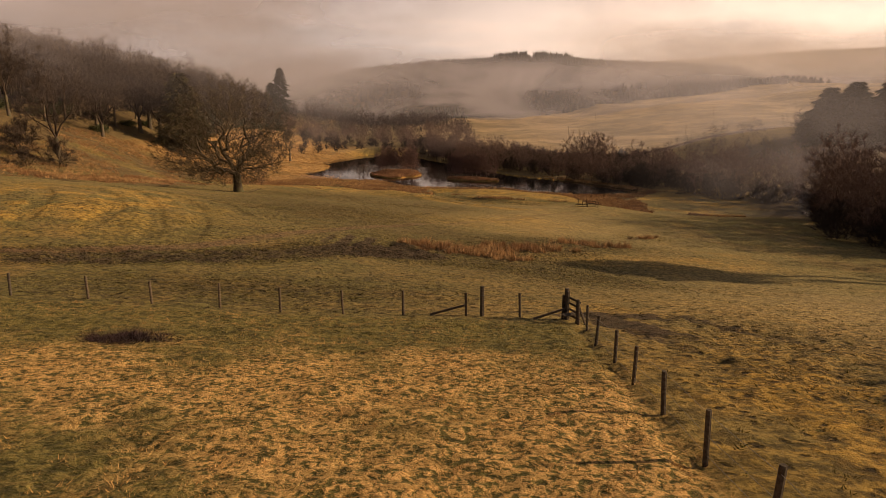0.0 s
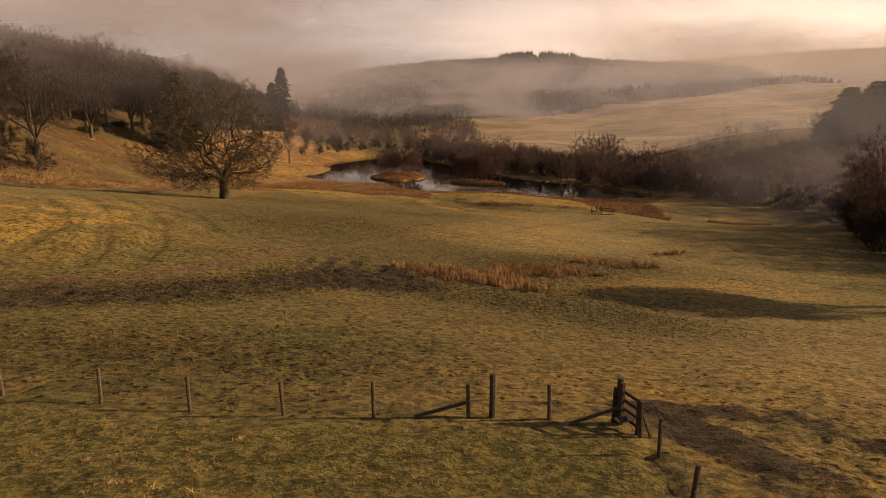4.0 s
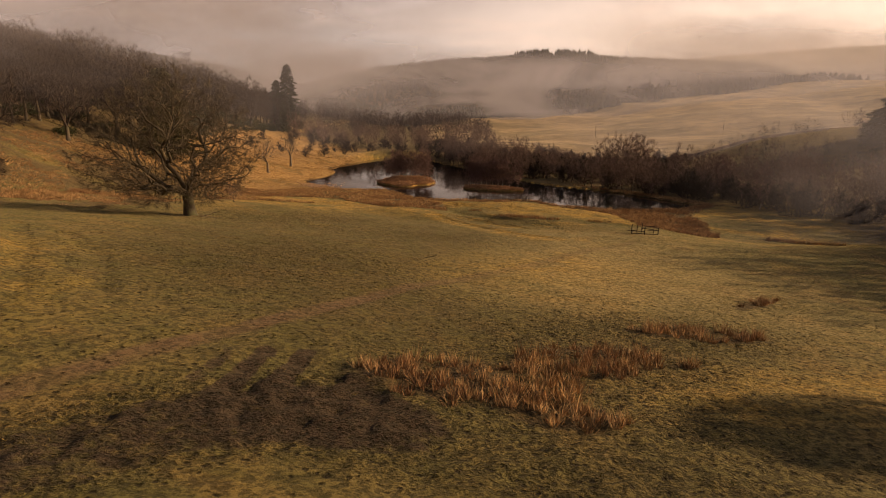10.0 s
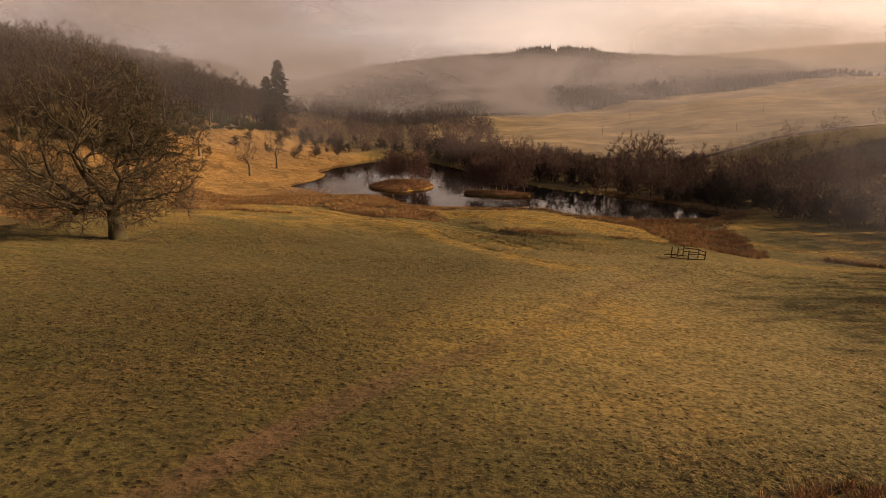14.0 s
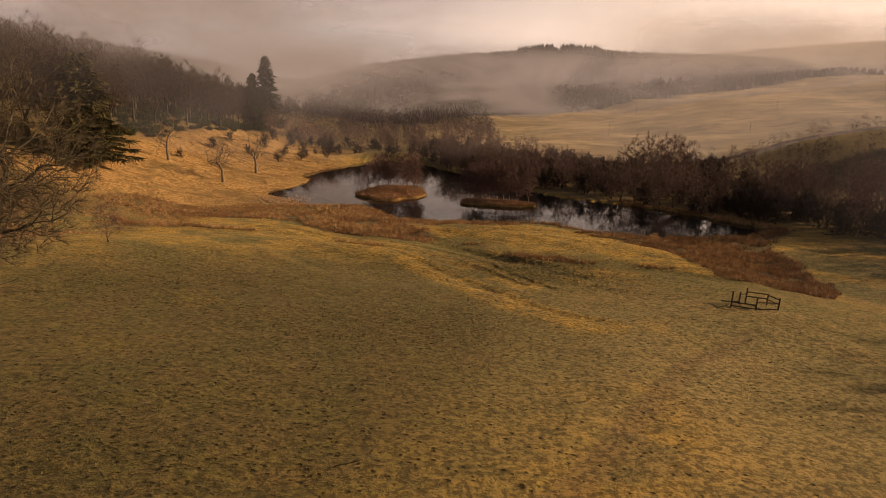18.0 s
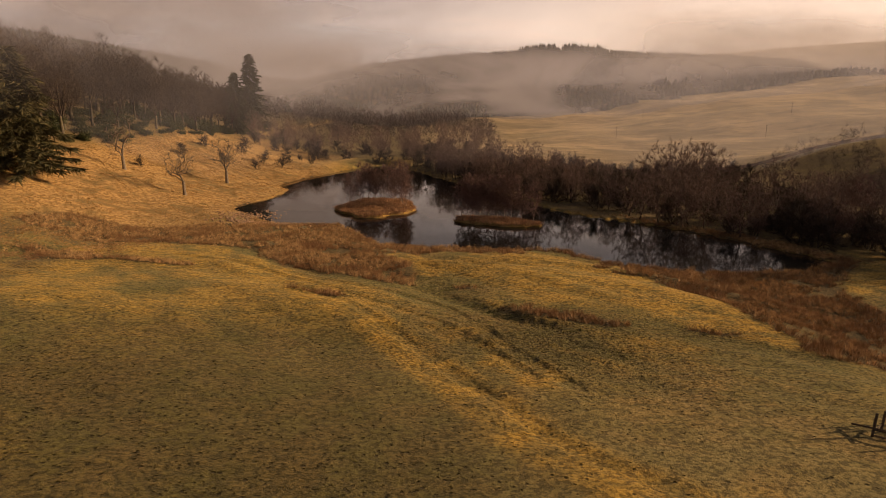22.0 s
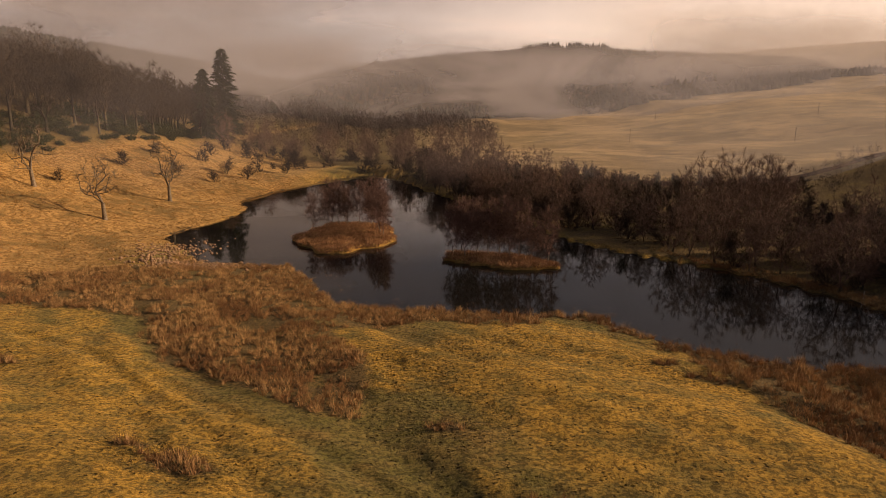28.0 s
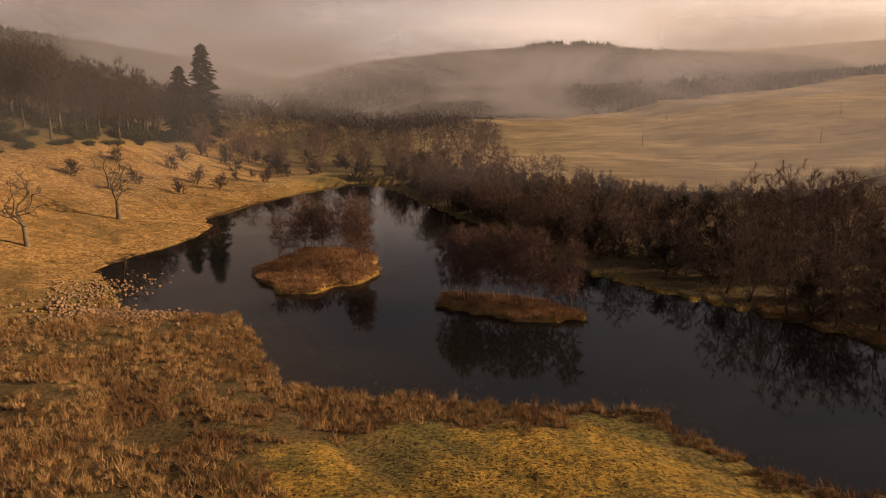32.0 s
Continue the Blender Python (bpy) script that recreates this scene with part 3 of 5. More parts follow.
def build_ground():
    gx = graded(-2600, 2600, -40, 42, 0.21, 1.065)
    gy = np.concatenate([graded(-900, 34, 5, 34, 0.14, 1.07)[:-1], graded(34, 4200, 34, 205, 0.36, 1.055)[1:]])
    x, y = np.meshgrid(gx, gy)
    z = height(x, y) + relief(x, y)
    rows, cols = x.shape
    i = (np.arange(rows - 1)[:, None] * cols + np.arange(cols - 1)[None]).ravel()
    me = mesh_of("ground", np.stack([x, y, z], -1).reshape(-1, 3), np.stack([i, i + 1, i + cols + 1, i + cols], 1), 4, GROUND, True)
    d = shore_distance(x, y)
    isle = (d < -0.5) * (z > -0.3)
    masks = {
        "mud_shade": mud_shade_cover(x, y) + 0.9 * (1 - ramp(np.abs(d), 0, 0.6)) * (d < 0.6),
        "tufted": tufted(x, y),
        "poached": poached_cover(x, y) * (1 - tufted(x, y)),
        "green": ramp(y, 13, 22) * 0.8 + 0.5 * bump(x, y, -7, 9, 3, 5),
        "olive": np.clip(1.1 * bump(x, y, -16, 124, 24, 26) + 0.3 * bump(x, y, 2, 118, 14, 14) + 0.25 * bump(x, y, -18, 50, 14, 10, 20) + 0.45 * bump(x, y, 8, 41, 20, 12) + 0.5 * bump(x, y, 11, 46, 9, 6) + 0.3 * bump(x, y, -30, 90, 18, 18) + 1.2 * bump(x, y, -15, 86, 16, 24) + 0.7 * bump(x, y, -3, 67, 7, 9) + 0.6 * bump(x, y, -12, 31, 10, 5) + 0.7 * bump(x, y, -13, 104, 14, 12) + 0.5 * bump(x, y, 14, 66, 14, 8) + 0.5 * bump(x, y, 6, 186, 14, 7), 0, 1) * (1 - tufted(x, y)),
        # bleached grass plus painted-in haze over the middle of the field
        "pale": 0.72 * bump(x, y, 15, 94, 24, 34, 10) * (1 - tufted(x, y)) + 0.25 * bump(x, y, 10, 122, 24, 18) + 1.0 * bump(x, y, 24, 30, 18, 20),
        "path": along(x, y, PATH, 1.1) * (1 - 0.55 * ramp(y, 66, 90)),
        # yellow grass; rib tops and far-bank strip also carry low sunlight in colour
        "gold": np.clip(ramp(y, 124, 152) * (x > -60) * (1 - 0.95 * bump(x, y, -13, 131, 24, 22)) * ramp(rib_grain(x, y) + 0.5 * (grain(x, y, 10, 63) - 0.5) + 0.12 * ramp(y, 150, 185), 0.40, 0.66) + 1.2 * bump(x, y, -35, 60, 11, 15) * ramp(grain(x, y, 4, 65), 0.38, 0.55)
                        + 0.8 * along(x, y, TRACKS[0], 4.0) * ramp(grain(x, y, 3, 68, 2), 0.35, 0.6) + 0.75 * along(x + 0.3, y + 1.2, TRACKS[2], 3.2) + 0.6 * bump(x, y, 6, 92, 16, 10, 30) + 0.7 * bump(x, y, 17, 56, 6, 3) + 0.7 * bump(x, y, 24, 60, 8, 3) + 0.9 * bump(x, y, 10, 12, 6, 9) + 0.3 * bump(x, y, 14, 28, 10, 12)
                        + 0.35 * ramp(grain(x, y, 7, 5), 0.64, 0.84) * (1 - poached_cover(x, y)) + 0.8 * (d > 0) * (1 - ramp(d, 1.5, 3)) * (x > 20) * (y > 195) * ramp(grain(x, y, 9, 66, 2), 0.45, 0.6), 0, 1),
        "bleached": np.clip(ramp(-x, 42, 56) * ramp(y, 186, 215) * (1 - ramp(-x, 98, 112)) + 0.5 * isle, 0, 1),
        "litter_shade": np.clip(0.95 * rush_cover(x, y) + ramp(-x - 0.05 * y, 84, 100) * ramp(y - 0.9 * x, 210, 260)
                          + (d > 0.8) * ramp(x + 0.52 * y, 145, 158) * ramp(y, 180, 215) * (1 - ramp(y + 0.35 * x, 335, 365))
                          # bump at (185, 300): the eastern knoll's scrub and shaded side darkened in colour
                          + ramp(y - 0.55 * x, 640, 665) + ramp(y + 0.4 * x, 352, 366) * (1 - ramp(x + 0.1 * y, 40, 70)) * (x > -100) + 1.5 * bump(x, y, 185, 300, 80, 66) + 0.95 * ramp(-x, 48, 60) * ramp(y, 114, 124) * (1 - ramp(y, 190, 204)) * ramp(grain(x, y, 11, 67, 3) + 0.12 * ramp(-x, 60, 90), 0.36, 0.54) + ramp(x - 0.25 * (y - 85), 58, 70) * (1 - ramp(y, 200, 230)) * ramp(y, 20, 60), 0, 1),
        "moor": np.clip((1 - bump(x, y, 185, 300, 80, 66)) * (1 - ramp(y - 0.55 * x, 640, 665)) * ramp(y + 0.35 * x, 345, 375) * ramp(x + 0.1 * y, 10, 40), 0, 1)}
    masks["pale"] = masks["pale"] * (1 - 0.85 * masks["olive"])
    masks["gold"] = masks["gold"] * (1 - 0.7 * masks["olive"] * (1 - ramp(y, 112, 124)))
    for name, values in masks.items():
        a = me.attributes.new(name, "FLOAT", "POINT")
        a.data.foreach_set("value", np.clip(values, 0, 1).astype(np.float32).ravel())
    tagged(put("ground", me), "rough winter pasture falling to a lake, brown and gold grass", "ground", kind="structure")


build_ground()


def build_water():
    xs = [p[0] for p in SHORE]
    ys = [p[1] for p in SHORE]
    bm = bmesh.new()
    x0, x1, y0, y1 = min(xs) - 1.5, max(xs) + 1.5, min(ys) - 1.5, max(ys) + 1.5
    for px, py in ((x0, y0), (x1, y0), (x1, y1), (x0, y1)):
        bm.verts.new((px, py, 0))
    bm.faces.new(bm.verts)
    me = bpy.data.meshes.new("water")
    bm.to_mesh(me)
    bm.free()
    me.materials.append(WATER)
    tagged(put("water", me), "still dark lake mirroring bare trees and sky", "lake", kind="structure")


build_water()


# ---- trees ----
def tube_mesh(tubes):
    """All branches as tapered tubes, in one pair of arrays (verts, triangles)."""
    verts, faces, base = [], [], 0
    for pts, radii, sides in tubes:
        n = len(pts)
        way = np.gradient(pts, axis=0)
        way /= np.linalg.norm(way, axis=1)[:, None] + 1e-9
        side = np.cross(way, (0.31, 0.87, 0.38))
        side /= np.linalg.norm(side, axis=1)[:, None] + 1e-9
        other = np.cross(way, side)
        a = np.arange(sides) * 2 * np.pi / sides
        ring = pts[:, None] + radii[:, None, None] * (np.cos(a)[None, :, None] * side[:, None] + np.sin(a)[None, :, None] * other[:, None])
        verts.append(ring.reshape(-1, 3))
        i = base + (np.arange(n - 1)[:, None] * sides + np.arange(sides)[None])
        j = base + (np.arange(n - 1)[:, None] * sides + (np.arange(sides)[None] + 1) % sides)
        faces.append(np.stack([i, j, j + sides], -1).reshape(-1, 3))
        faces.append(np.stack([i, j + sides, i + sides], -1).reshape(-1, 3))
        base += n * sides
    return np.concatenate(verts), np.concatenate(faces)


def spikes(start, way, length, radius, rng, sag=0.0, flat=False):
    """Many thin three-sided cones (twigs, needle sprays) or, flat, single blades."""
    n = len(start)
    way = way / (np.linalg.norm(way, axis=1)[:, None] + 1e-9)
    side = np.cross(way, rng.normal(size=(n, 3)))
    side /= np.linalg.norm(side, axis=1)[:, None] + 1e-9
    other = np.cross(way, side)
    radius = np.broadcast_to(radius, (n,))[:, None]
    length = np.broadcast_to(length, (n,))[:, None]
    if flat:
        tip = start + way * length - np.array((0, 0, 1.0)) * length * sag
        return np.stack([start - side * radius, start + side * radius, tip], 1).reshape(-1, 3), np.arange(n * 3).reshape(-1, 3)
    ring = [start + radius * (math.cos(a) * side + math.sin(a) * other) for a in (0, 2.094, 4.189)]
    tip = start + way * length - np.array((0, 0, 1.0)) * length * sag
    verts = np.stack([*ring, tip], 1).reshape(-1, 3)
    i = np.arange(n)[:, None] * 4
    faces = np.concatenate([i + np.array(f) for f in ((0, 1, 3), (1, 2, 3), (2, 0, 3))])
    return verts, faces


def unit(v):
    return v / (np.linalg.norm(v) + 1e-9)


def grow(rng, spec, start, way, length, radius, level, tubes, tips):
    n = (6, 5, 3)[level] if level < spec["levels"] else 2
    pts, d = [start], way
    for k in range(n):
        d = unit(d + rng.normal(0, spec["wobble"][level], 3) + np.array((0, 0, spec["lift"][level])))
        pts.append(pts[-1] + d * length / n)
    pts = np.array(pts)
    s = np.linspace(0, 1, n + 1)
    radii = radius * (1 - s * spec["taper"][level])
    if level == 0:
        radii[0] *= 1.7
    tubes[level > 0].append((pts, np.maximum(radii, 0.012), (7, 5, 4, 3)[min(level, 3)]))
    if level == spec["levels"]:
        tips.append(pts)
        return
    count = spec["count"][level]
    spin = rng.uniform(0, 6.28)
    for k in range(count):
        f = spec["bare"][level] + (1 - spec["bare"][level]) * (k + rng.uniform(0.1, 0.9)) / count
        i = min(int(f * n), n - 1)
        p = pts[i] + (pts[i + 1] - pts[i]) * (f * n - i)
        axis = unit(pts[i + 1] - pts[i])
        spin += 2.4 + rng.normal(0, 0.3)
        flat = unit(np.cross(axis, (0.2, 0.5, 0.8)))
        out = math.cos(spin) * flat + math.sin(spin) * np.cross(axis, flat)
        low, high = spec["angle"][level]
        a = math.radians(low + (high - low) * f + rng.normal(0, 8))
        lo, hi = spec["reach"][level]
        size = (lo + (hi - lo) * f) * rng.uniform(0.75, 1.2) * (length if level else 1.0)
        r = min(radius * (1 - f * spec["taper"][level]) * 0.75, size * spec["thick"])
        grow(rng, spec, p, unit(axis * math.cos(a) + out * math.sin(a)), size, r, level + 1, tubes, tips)


def tree_meshes(name, spec, seed, bark, twigs):
    rng = np.random.default_rng(seed)
    tubes, tips = ([], []), []
    grow(rng, spec, np.array((0, 0, -0.5)), np.array((rng.normal(0, 0.04), rng.normal(0, 0.04), 1.0)), spec["height"], spec["radius"], 0, tubes, tips)
    per = spec["twigs"]
    t = np.array(tips)
    which = rng.uniform(0.15, 1, (len(t), per)) * (t.shape[1] - 1.001)
    i = which.astype(int)
    k = np.arange(len(t))[:, None]
    a, b = t[k, i], t[k, i + 1]
    start = (a + (b - a) * (which - i)[..., None]).reshape(-1, 3)
    way = (b - a).reshape(-1, 3)
    way = way / (np.linalg.norm(way, axis=1)[:, None] + 1e-9) + rng.normal(0, 0.55, way.shape) + np.array((0, 0, spec["twig_lift"]))
    v1, f1 = tube_mesh(tubes[1])
    v2, f2 = spikes(start, way, rng.uniform(0.5, 1.3, len(start)) * spec["twig_size"], spec["twig_radius"], rng, spec.get("sag", 0.0), True)
    v0, f0 = tube_mesh(tubes[0])
    return mesh_of("trunk", v0, f0, 3, bark, True), mesh_of("crown", np.concatenate([v1, v2]), np.concatenate([f1, f2 + len(v1)]), 3, twigs)


def tree(name, meshes, x, y, label, group="", scale=1.0, turn=0.0, sink=0.0, category="tree"):
    root = empty(name, (x, y, ground_z(x, y) - sink), label, category, group, turn, scale)
    put("trunk", meshes[0], root)
    put("crown", meshes[1], root)
    return root


def dome_tree(spec, seed, bark, twigs):
    """A tree whose limbs fork again and again towards points spread through a lumpy dome."""
    rng = np.random.default_rng(seed)
    n = spec["points"]
    way = rng.normal(size=(n, 3))
    way /= np.linalg.norm(way, axis=1)[:, None]
    lobes = rng.normal(size=(9, 3))
    lobes /= np.linalg.norm(lobes, axis=1)[:, None]
    lump = 1 + spec.get("lump", 0.16) * (np.max(way @ lobes.T, axis=1) - 0.72) * 2
    far = (spec["shell"] + (1 - spec["shell"]) * rng.uniform(0, 1, n) ** 0.6) * lump
    cx, cy, cz = spec["centre"]
    size = np.stack([np.full(n, spec["wide"]), np.full(n, spec["wide"]), np.where(way[:, 2] > 0, spec["up"], spec["down"])], 1)
    goals = way * far[:, None] * size + np.array((cx, cy, cz))
    trunk, limbs, tips = [], [], []
    top = np.array((rng.normal(0, 0.1), rng.normal(0, 0.1), spec["trunk"]))
    r0, least = spec["radius"], spec.get("least", 0.014)
    trunk.append((np.array([(0, 0, -0.5), (0, 0, 0.35), top * 0.55, top]), np.array((1.75, 1.2, 0.95, 0.9)) * r0, 9))

    def fork(at, way, points, depth):
        m = len(points)
        if m <= 2:
            for p in points:
                mid = (at + p) / 2 + way * 0.10 * np.linalg.norm(p - at) + rng.normal(0, 0.04, 3) * np.linalg.norm(p - at)
                line = np.array([at, mid, p])
                limbs.append((line, np.array((1.3, 1.0, 0.6)) * least, 3))
                tips.append(line)
            return
        k = spec["limbs"] if depth == 0 else (3 if m > 24 and rng.uniform() < 0.5 else 2)
        k = min(k, m)
        rel = points - at
        rel = rel / (np.linalg.norm(rel, axis=1)[:, None] + 1e-9)
        heads = rel[rng.choice(m, k, replace=False)]
        for _ in range(4):
            own = np.argmax(rel @ heads.T, axis=1)
            heads = np.array([unit(rel[own == j].sum(0)) if (own == j).any() else heads[j] for j in range(k)])
        for j in range(k):
            mine = points[own == j]
            if not len(mine):
                continue
            goal = mine.mean(0)
            reach = np.linalg.norm(goal - at)
            share = spec.get("stride", 0.42) if len(mine) > 6 else 0.6
            end = at + (goal - at) * share + rng.normal(0, spec.get("crook", 0.07), 3) * reach + np.array((0, 0, spec.get("rise", 0.0) * reach))
            mid = (at + end) / 2 + way * 0.16 * np.linalg.norm(end - at) + rng.normal(0, 0.06, 3) * np.linalg.norm(end - at)
            ra = max(r0 * spec.get("girth", 0.8) * (len(mine) / n) ** 0.46, least)
            limbs.append((np.array([at, mid, end]), np.array((1.0, 0.9, 0.8)) * ra, 6 if ra > 0.15 else 4 if ra > 0.05 else 3))
            fork(end, unit(end - mid), mine, depth + 1)

    fork(top, np.array((0, 0, 1.0)), goals, 0)
    per = spec["twigs"]
    t = np.array(tips)
    which = rng.uniform(0.1, 1, (len(t), per)) * (t.shape[1] - 1.001)
    i = which.astype(int)
    k = np.arange(len(t))[:, None]
    a, b = t[k, i], t[k, i + 1]
    start = (a + (b - a) * (which - i)[..., None]).reshape(-1, 3)
    out = start - np.array((cx, cy, cz * 0.6))
    way = (b - a).reshape(-1, 3)
    way = way / (np.linalg.norm(way, axis=1)[:, None] + 1e-9) * 0.5 + out / (np.linalg.norm(out, axis=1)[:, None] + 1e-9) * 0.5 + rng.normal(0, 0.5, way.shape) + np.array((0, 0, spec["twig_lift"]))
    v1, f1 = tube_mesh(limbs)
    v2, f2 = spikes(start, way, rng.uniform(0.5, 1.3, len(start)) * spec["twig_size"], spec["twig_radius"], rng, spec.get("sag", 0.0), True)
    v0, f0 = tube_mesh(trunk)
    return mesh_of("trunk", v0, f0, 3, bark, True), mesh_of("crown", np.concatenate([v1, v2]), np.concatenate([f1, f2 + len(v1)]), 3, twigs)


OAK = dict(points=3200, centre=(-1.9, 0, 8.4), wide=12.2, up=12.2, down=6.6, trunk=3.4, radius=0.80, limbs=8, shell=0.36, twigs=15, twig_size=1.1, twig_radius=0.011, girth=1.05, twig_lift=0.05, crook=0.10, lump=0.22, stride=0.38, least=0.024)
BEECH = dict(points=210, centre=(0, 0, 14.5), wide=5.6, up=9.5, down=8.5, trunk=5.5, radius=0.40, limbs=4, shell=0.35, twigs=16, twig_size=1.9, twig_radius=0.024, twig_lift=0.2, rise=0.05, least=0.03)
BROAD = dict(points=280, centre=(0, 0, 12.5), wide=8.2, up=8.8, down=7.5, trunk=4.0, radius=0.55, limbs=5, shell=0.35, twigs=16, twig_size=2.0, twig_radius=0.024, twig_lift=0.15, lump=0.3, least=0.03)
ALDER = dict(points=150, centre=(0, 0, 6.4), wide=3.7, up=5.6, down=5.2, trunk=0.9, radius=0.18, limbs=5, shell=0.25, twigs=30, twig_size=1.05, twig_radius=0.012, twig_lift=0.15, lump=0.3, rise=0.03)
BIRCH = dict(points=120, centre=(0, 0, 5.2), wide=2.1, up=4.4, down=3.8, trunk=1.2, radius=0.09, limbs=3, shell=0.2, twigs=34, twig_size=1.1, twig_radius=0.014, twig_lift=0.25, lump=0.2, rise=0.06)
PINE = dict(points=170, centre=(0, 0, 17.8), wide=3.5, up=2.9, down=2.6, trunk=12, radius=0.35, limbs=5, shell=0.3, twigs=40, twig_size=0.8, twig_radius=0.05, twig_lift=0.1, least=0.03)
THORN = dict(points=75, centre=(0, 0, 6.2), wide=2.9, up=3.6, down=3.2, trunk=2.6, radius=0.30, limbs=4, shell=0.3, twigs=10, twig_size=0.95, twig_radius=0.018, twig_lift=0.1, lump=0.5, crook=0.16, least=0.022)
SHRUB = dict(height=2.0, radius=0.07, levels=2, wobble=(0.1, 0.2, 0.25), lift=(0.0, 0.08, 0.05), taper=(0.6, 0.8, 0.8), count=(14, 6),
             bare=(0.02, 0.15), angle=((70, 20), (45, 35)), reach=((1.9, 1.6), (0.5, 0.35)), thick=0.02, twigs=30, twig_size=0.62, twig_radius=0.011, twig_lift=0.2)


def fir_meshes(seed, tall, wide, droop, mat=NEEDLES):
    """A conifer: a straight stem with tiers of boughs carrying needle sprays."""
    rng = np.random.default_rng(seed)
    stem = [(np.array([(0, 0, -0.5), (0.05, 0, tall * 0.4), (0, 0.05, tall * 0.75), (0, 0, tall)]), np.array((0.55, 0.4, 0.22, 0.03)) * tall / 36, 7)]
    boughs, starts, ways = [], [], []
    for k in range(190):
        f = 0.08 + 0.92 * k / 190
        a = k * 2.4 + rng.normal(0, 0.3)
        reach = wide * (1.03 - f) ** 0.62 * rng.uniform(0.35, 1.15)
        out = np.array((math.cos(a), math.sin(a), 0))
        s = np.linspace(0, 1, 5)[:, None]
        pts = np.array((0, 0, f * tall)) + out * reach * s + np.array((0, 0, 1.0)) * reach * (-droop * s ** 1.5 + 0.4 * droop * s ** 3)
        boughs.append((pts, np.linspace(0.07, 0.02, 5), 3))
        m = int(12 + reach * 20)
        u = rng.uniform(0.25, 1, m)[:, None]
        p = np.array((0, 0, f * tall)) + out * reach * u + np.array((0, 0, 1.0)) * reach * (-droop * u ** 1.5 + 0.4 * droop * u ** 3)
        starts.append(p)
        ways.append(out * 0.8 + rng.normal(0, 0.6, (m, 3)) * np.array((1, 1, 0.45)) - np.array((0, 0, 0.35)))
    start, way = np.concatenate(starts), np.concatenate(ways)
    v2, f2 = spikes(start, way, rng.uniform(0.7, 1.6, len(start)) * wide / 7.5, 0.11 * wide / 7, rng, 0.1, True)
    v1, f1 = tube_mesh(boughs)
    v0, f0 = tube_mesh(stem)
    return mesh_of("trunk", v0, f0, 3, GREY_BARK, True), mesh_of("crown", np.concatenate([v1, v2]), np.concatenate([f1, f2 + len(v1)]), 3, mat)


def bush_meshes(seed, wide, tall, leaf):
    """An evergreen bush: short stems and a mass of small leaves with gaps."""
    rng = np.random.default_rng(seed)
    stems = [(np.array([(0, 0, -0.3), (dx * 0.4, dy * 0.4, tall * 0.4), (dx, dy, tall * 0.7)]), np.array((0.08, 0.05, 0.02)), 4)
             for dx, dy in rng.normal(0, wide * 0.35, (7, 2))]
    clumps = rng.normal(0, 1, (34, 3)) * np.array((wide * 0.42, wide * 0.42, tall * 0.22)) + np.array((0, 0, tall * 0.5))
    clumps[:, 2] = np.clip(clumps[:, 2], 0.1, tall)
    p = np.repeat(clumps, 60, 0) + rng.normal(0, 1, (34 * 60, 3)) * wide * 0.15
    p[:, 2] = np.maximum(p[:, 2], 0.02)
    v, f = spikes(p, rng.normal(0, 1, p.shape), leaf * 2.2, leaf * 0.9, rng, 0.0, True)
    v0, f0 = tube_mesh(stems)
    return mesh_of("trunk", v0, f0, 3, GREY_BARK), mesh_of("crown", v, f, 3, EVERGREEN)


oak_meshes = dome_tree(OAK, 11, OAK_BARK, OAK_TWIGS)
beech_kinds = [dome_tree(BEECH, s, GREY_BARK, BROWN_TWIGS) for s in (21, 22, 23)] + [dome_tree(BROAD, s, GREY_BARK, BROWN_TWIGS) for s in (24, 25)]
alder_kinds = [dome_tree(ALDER, s, GREY_BARK, ALDER_TWIGS) for s in (31, 32, 33, 34)]
birch_kinds = [dome_tree(BIRCH, s, PALE_BARK, BIRCH_TWIGS) for s in (41, 42, 43)]
shrub_kinds = [tree_meshes("shrub", SHRUB, s, GREY_BARK, BROWN_TWIGS) for s in (51, 52, 53)]
stag_kinds = [dome_tree(THORN, s, DEAD_WOOD, DEAD_WOOD) for s in (61, 62, 63)]
fir_kinds = [fir_meshes(71, 38, 9.5, 0.30), fir_meshes(72, 30, 8.5, 0.5), fir_meshes(73, 18, 11.0, 0.2), fir_meshes(74, 27, 11.5, 0.28, YEW_NEEDLES)]
pine_meshes = dome_tree(PINE, 75, GREY_BARK, YEW_NEEDLES)
bush_kinds = [bush_meshes(81, 3.0, 2.6, 0.13), bush_meshes(82, 2.2, 2.0, 0.11)]
dice = random.Random(5)

tree("oak_tree", oak_meshes, -39.1, 117.4, "old bare spreading oak standing alone in the pasture")
tree("sapling", alder_kinds[0], -42.2, 143.3, "small bare rounded tree on the bank beyond the oak", scale=0.46, category="tree")
for x, y, k, s, turn in ((-68.4, 247.6, 0, 1.0, 0), (-67.2, 273.2, 1, 1.05, 60), (-87.6, 255, 2, 1.05, 150)):
    tree("dead_tree", stag_kinds[k], x, y, "weathered half-dead thorn tree on the golden slope", "thorn trees on the slope", s * 1.32, turn)
for x, y, s in ((-91, 147, 0.95), (-107, 197, 0.95)):
    tree("old_tree", beech_kinds[3], x, y, "tall bare old tree at the edge of the pasture", "pasture edge trees", s, 70 * s)
tree("fir_tree", fir_kinds[0], -104.6, 408.9, "tall dark fir rising over the lakeside wood", "firs", 1.03)
tree("fir_tree", fir_kinds[1], -105.6, 389.3, "dark fir with drooping boughs at the wood's edge", "firs", 0.95)
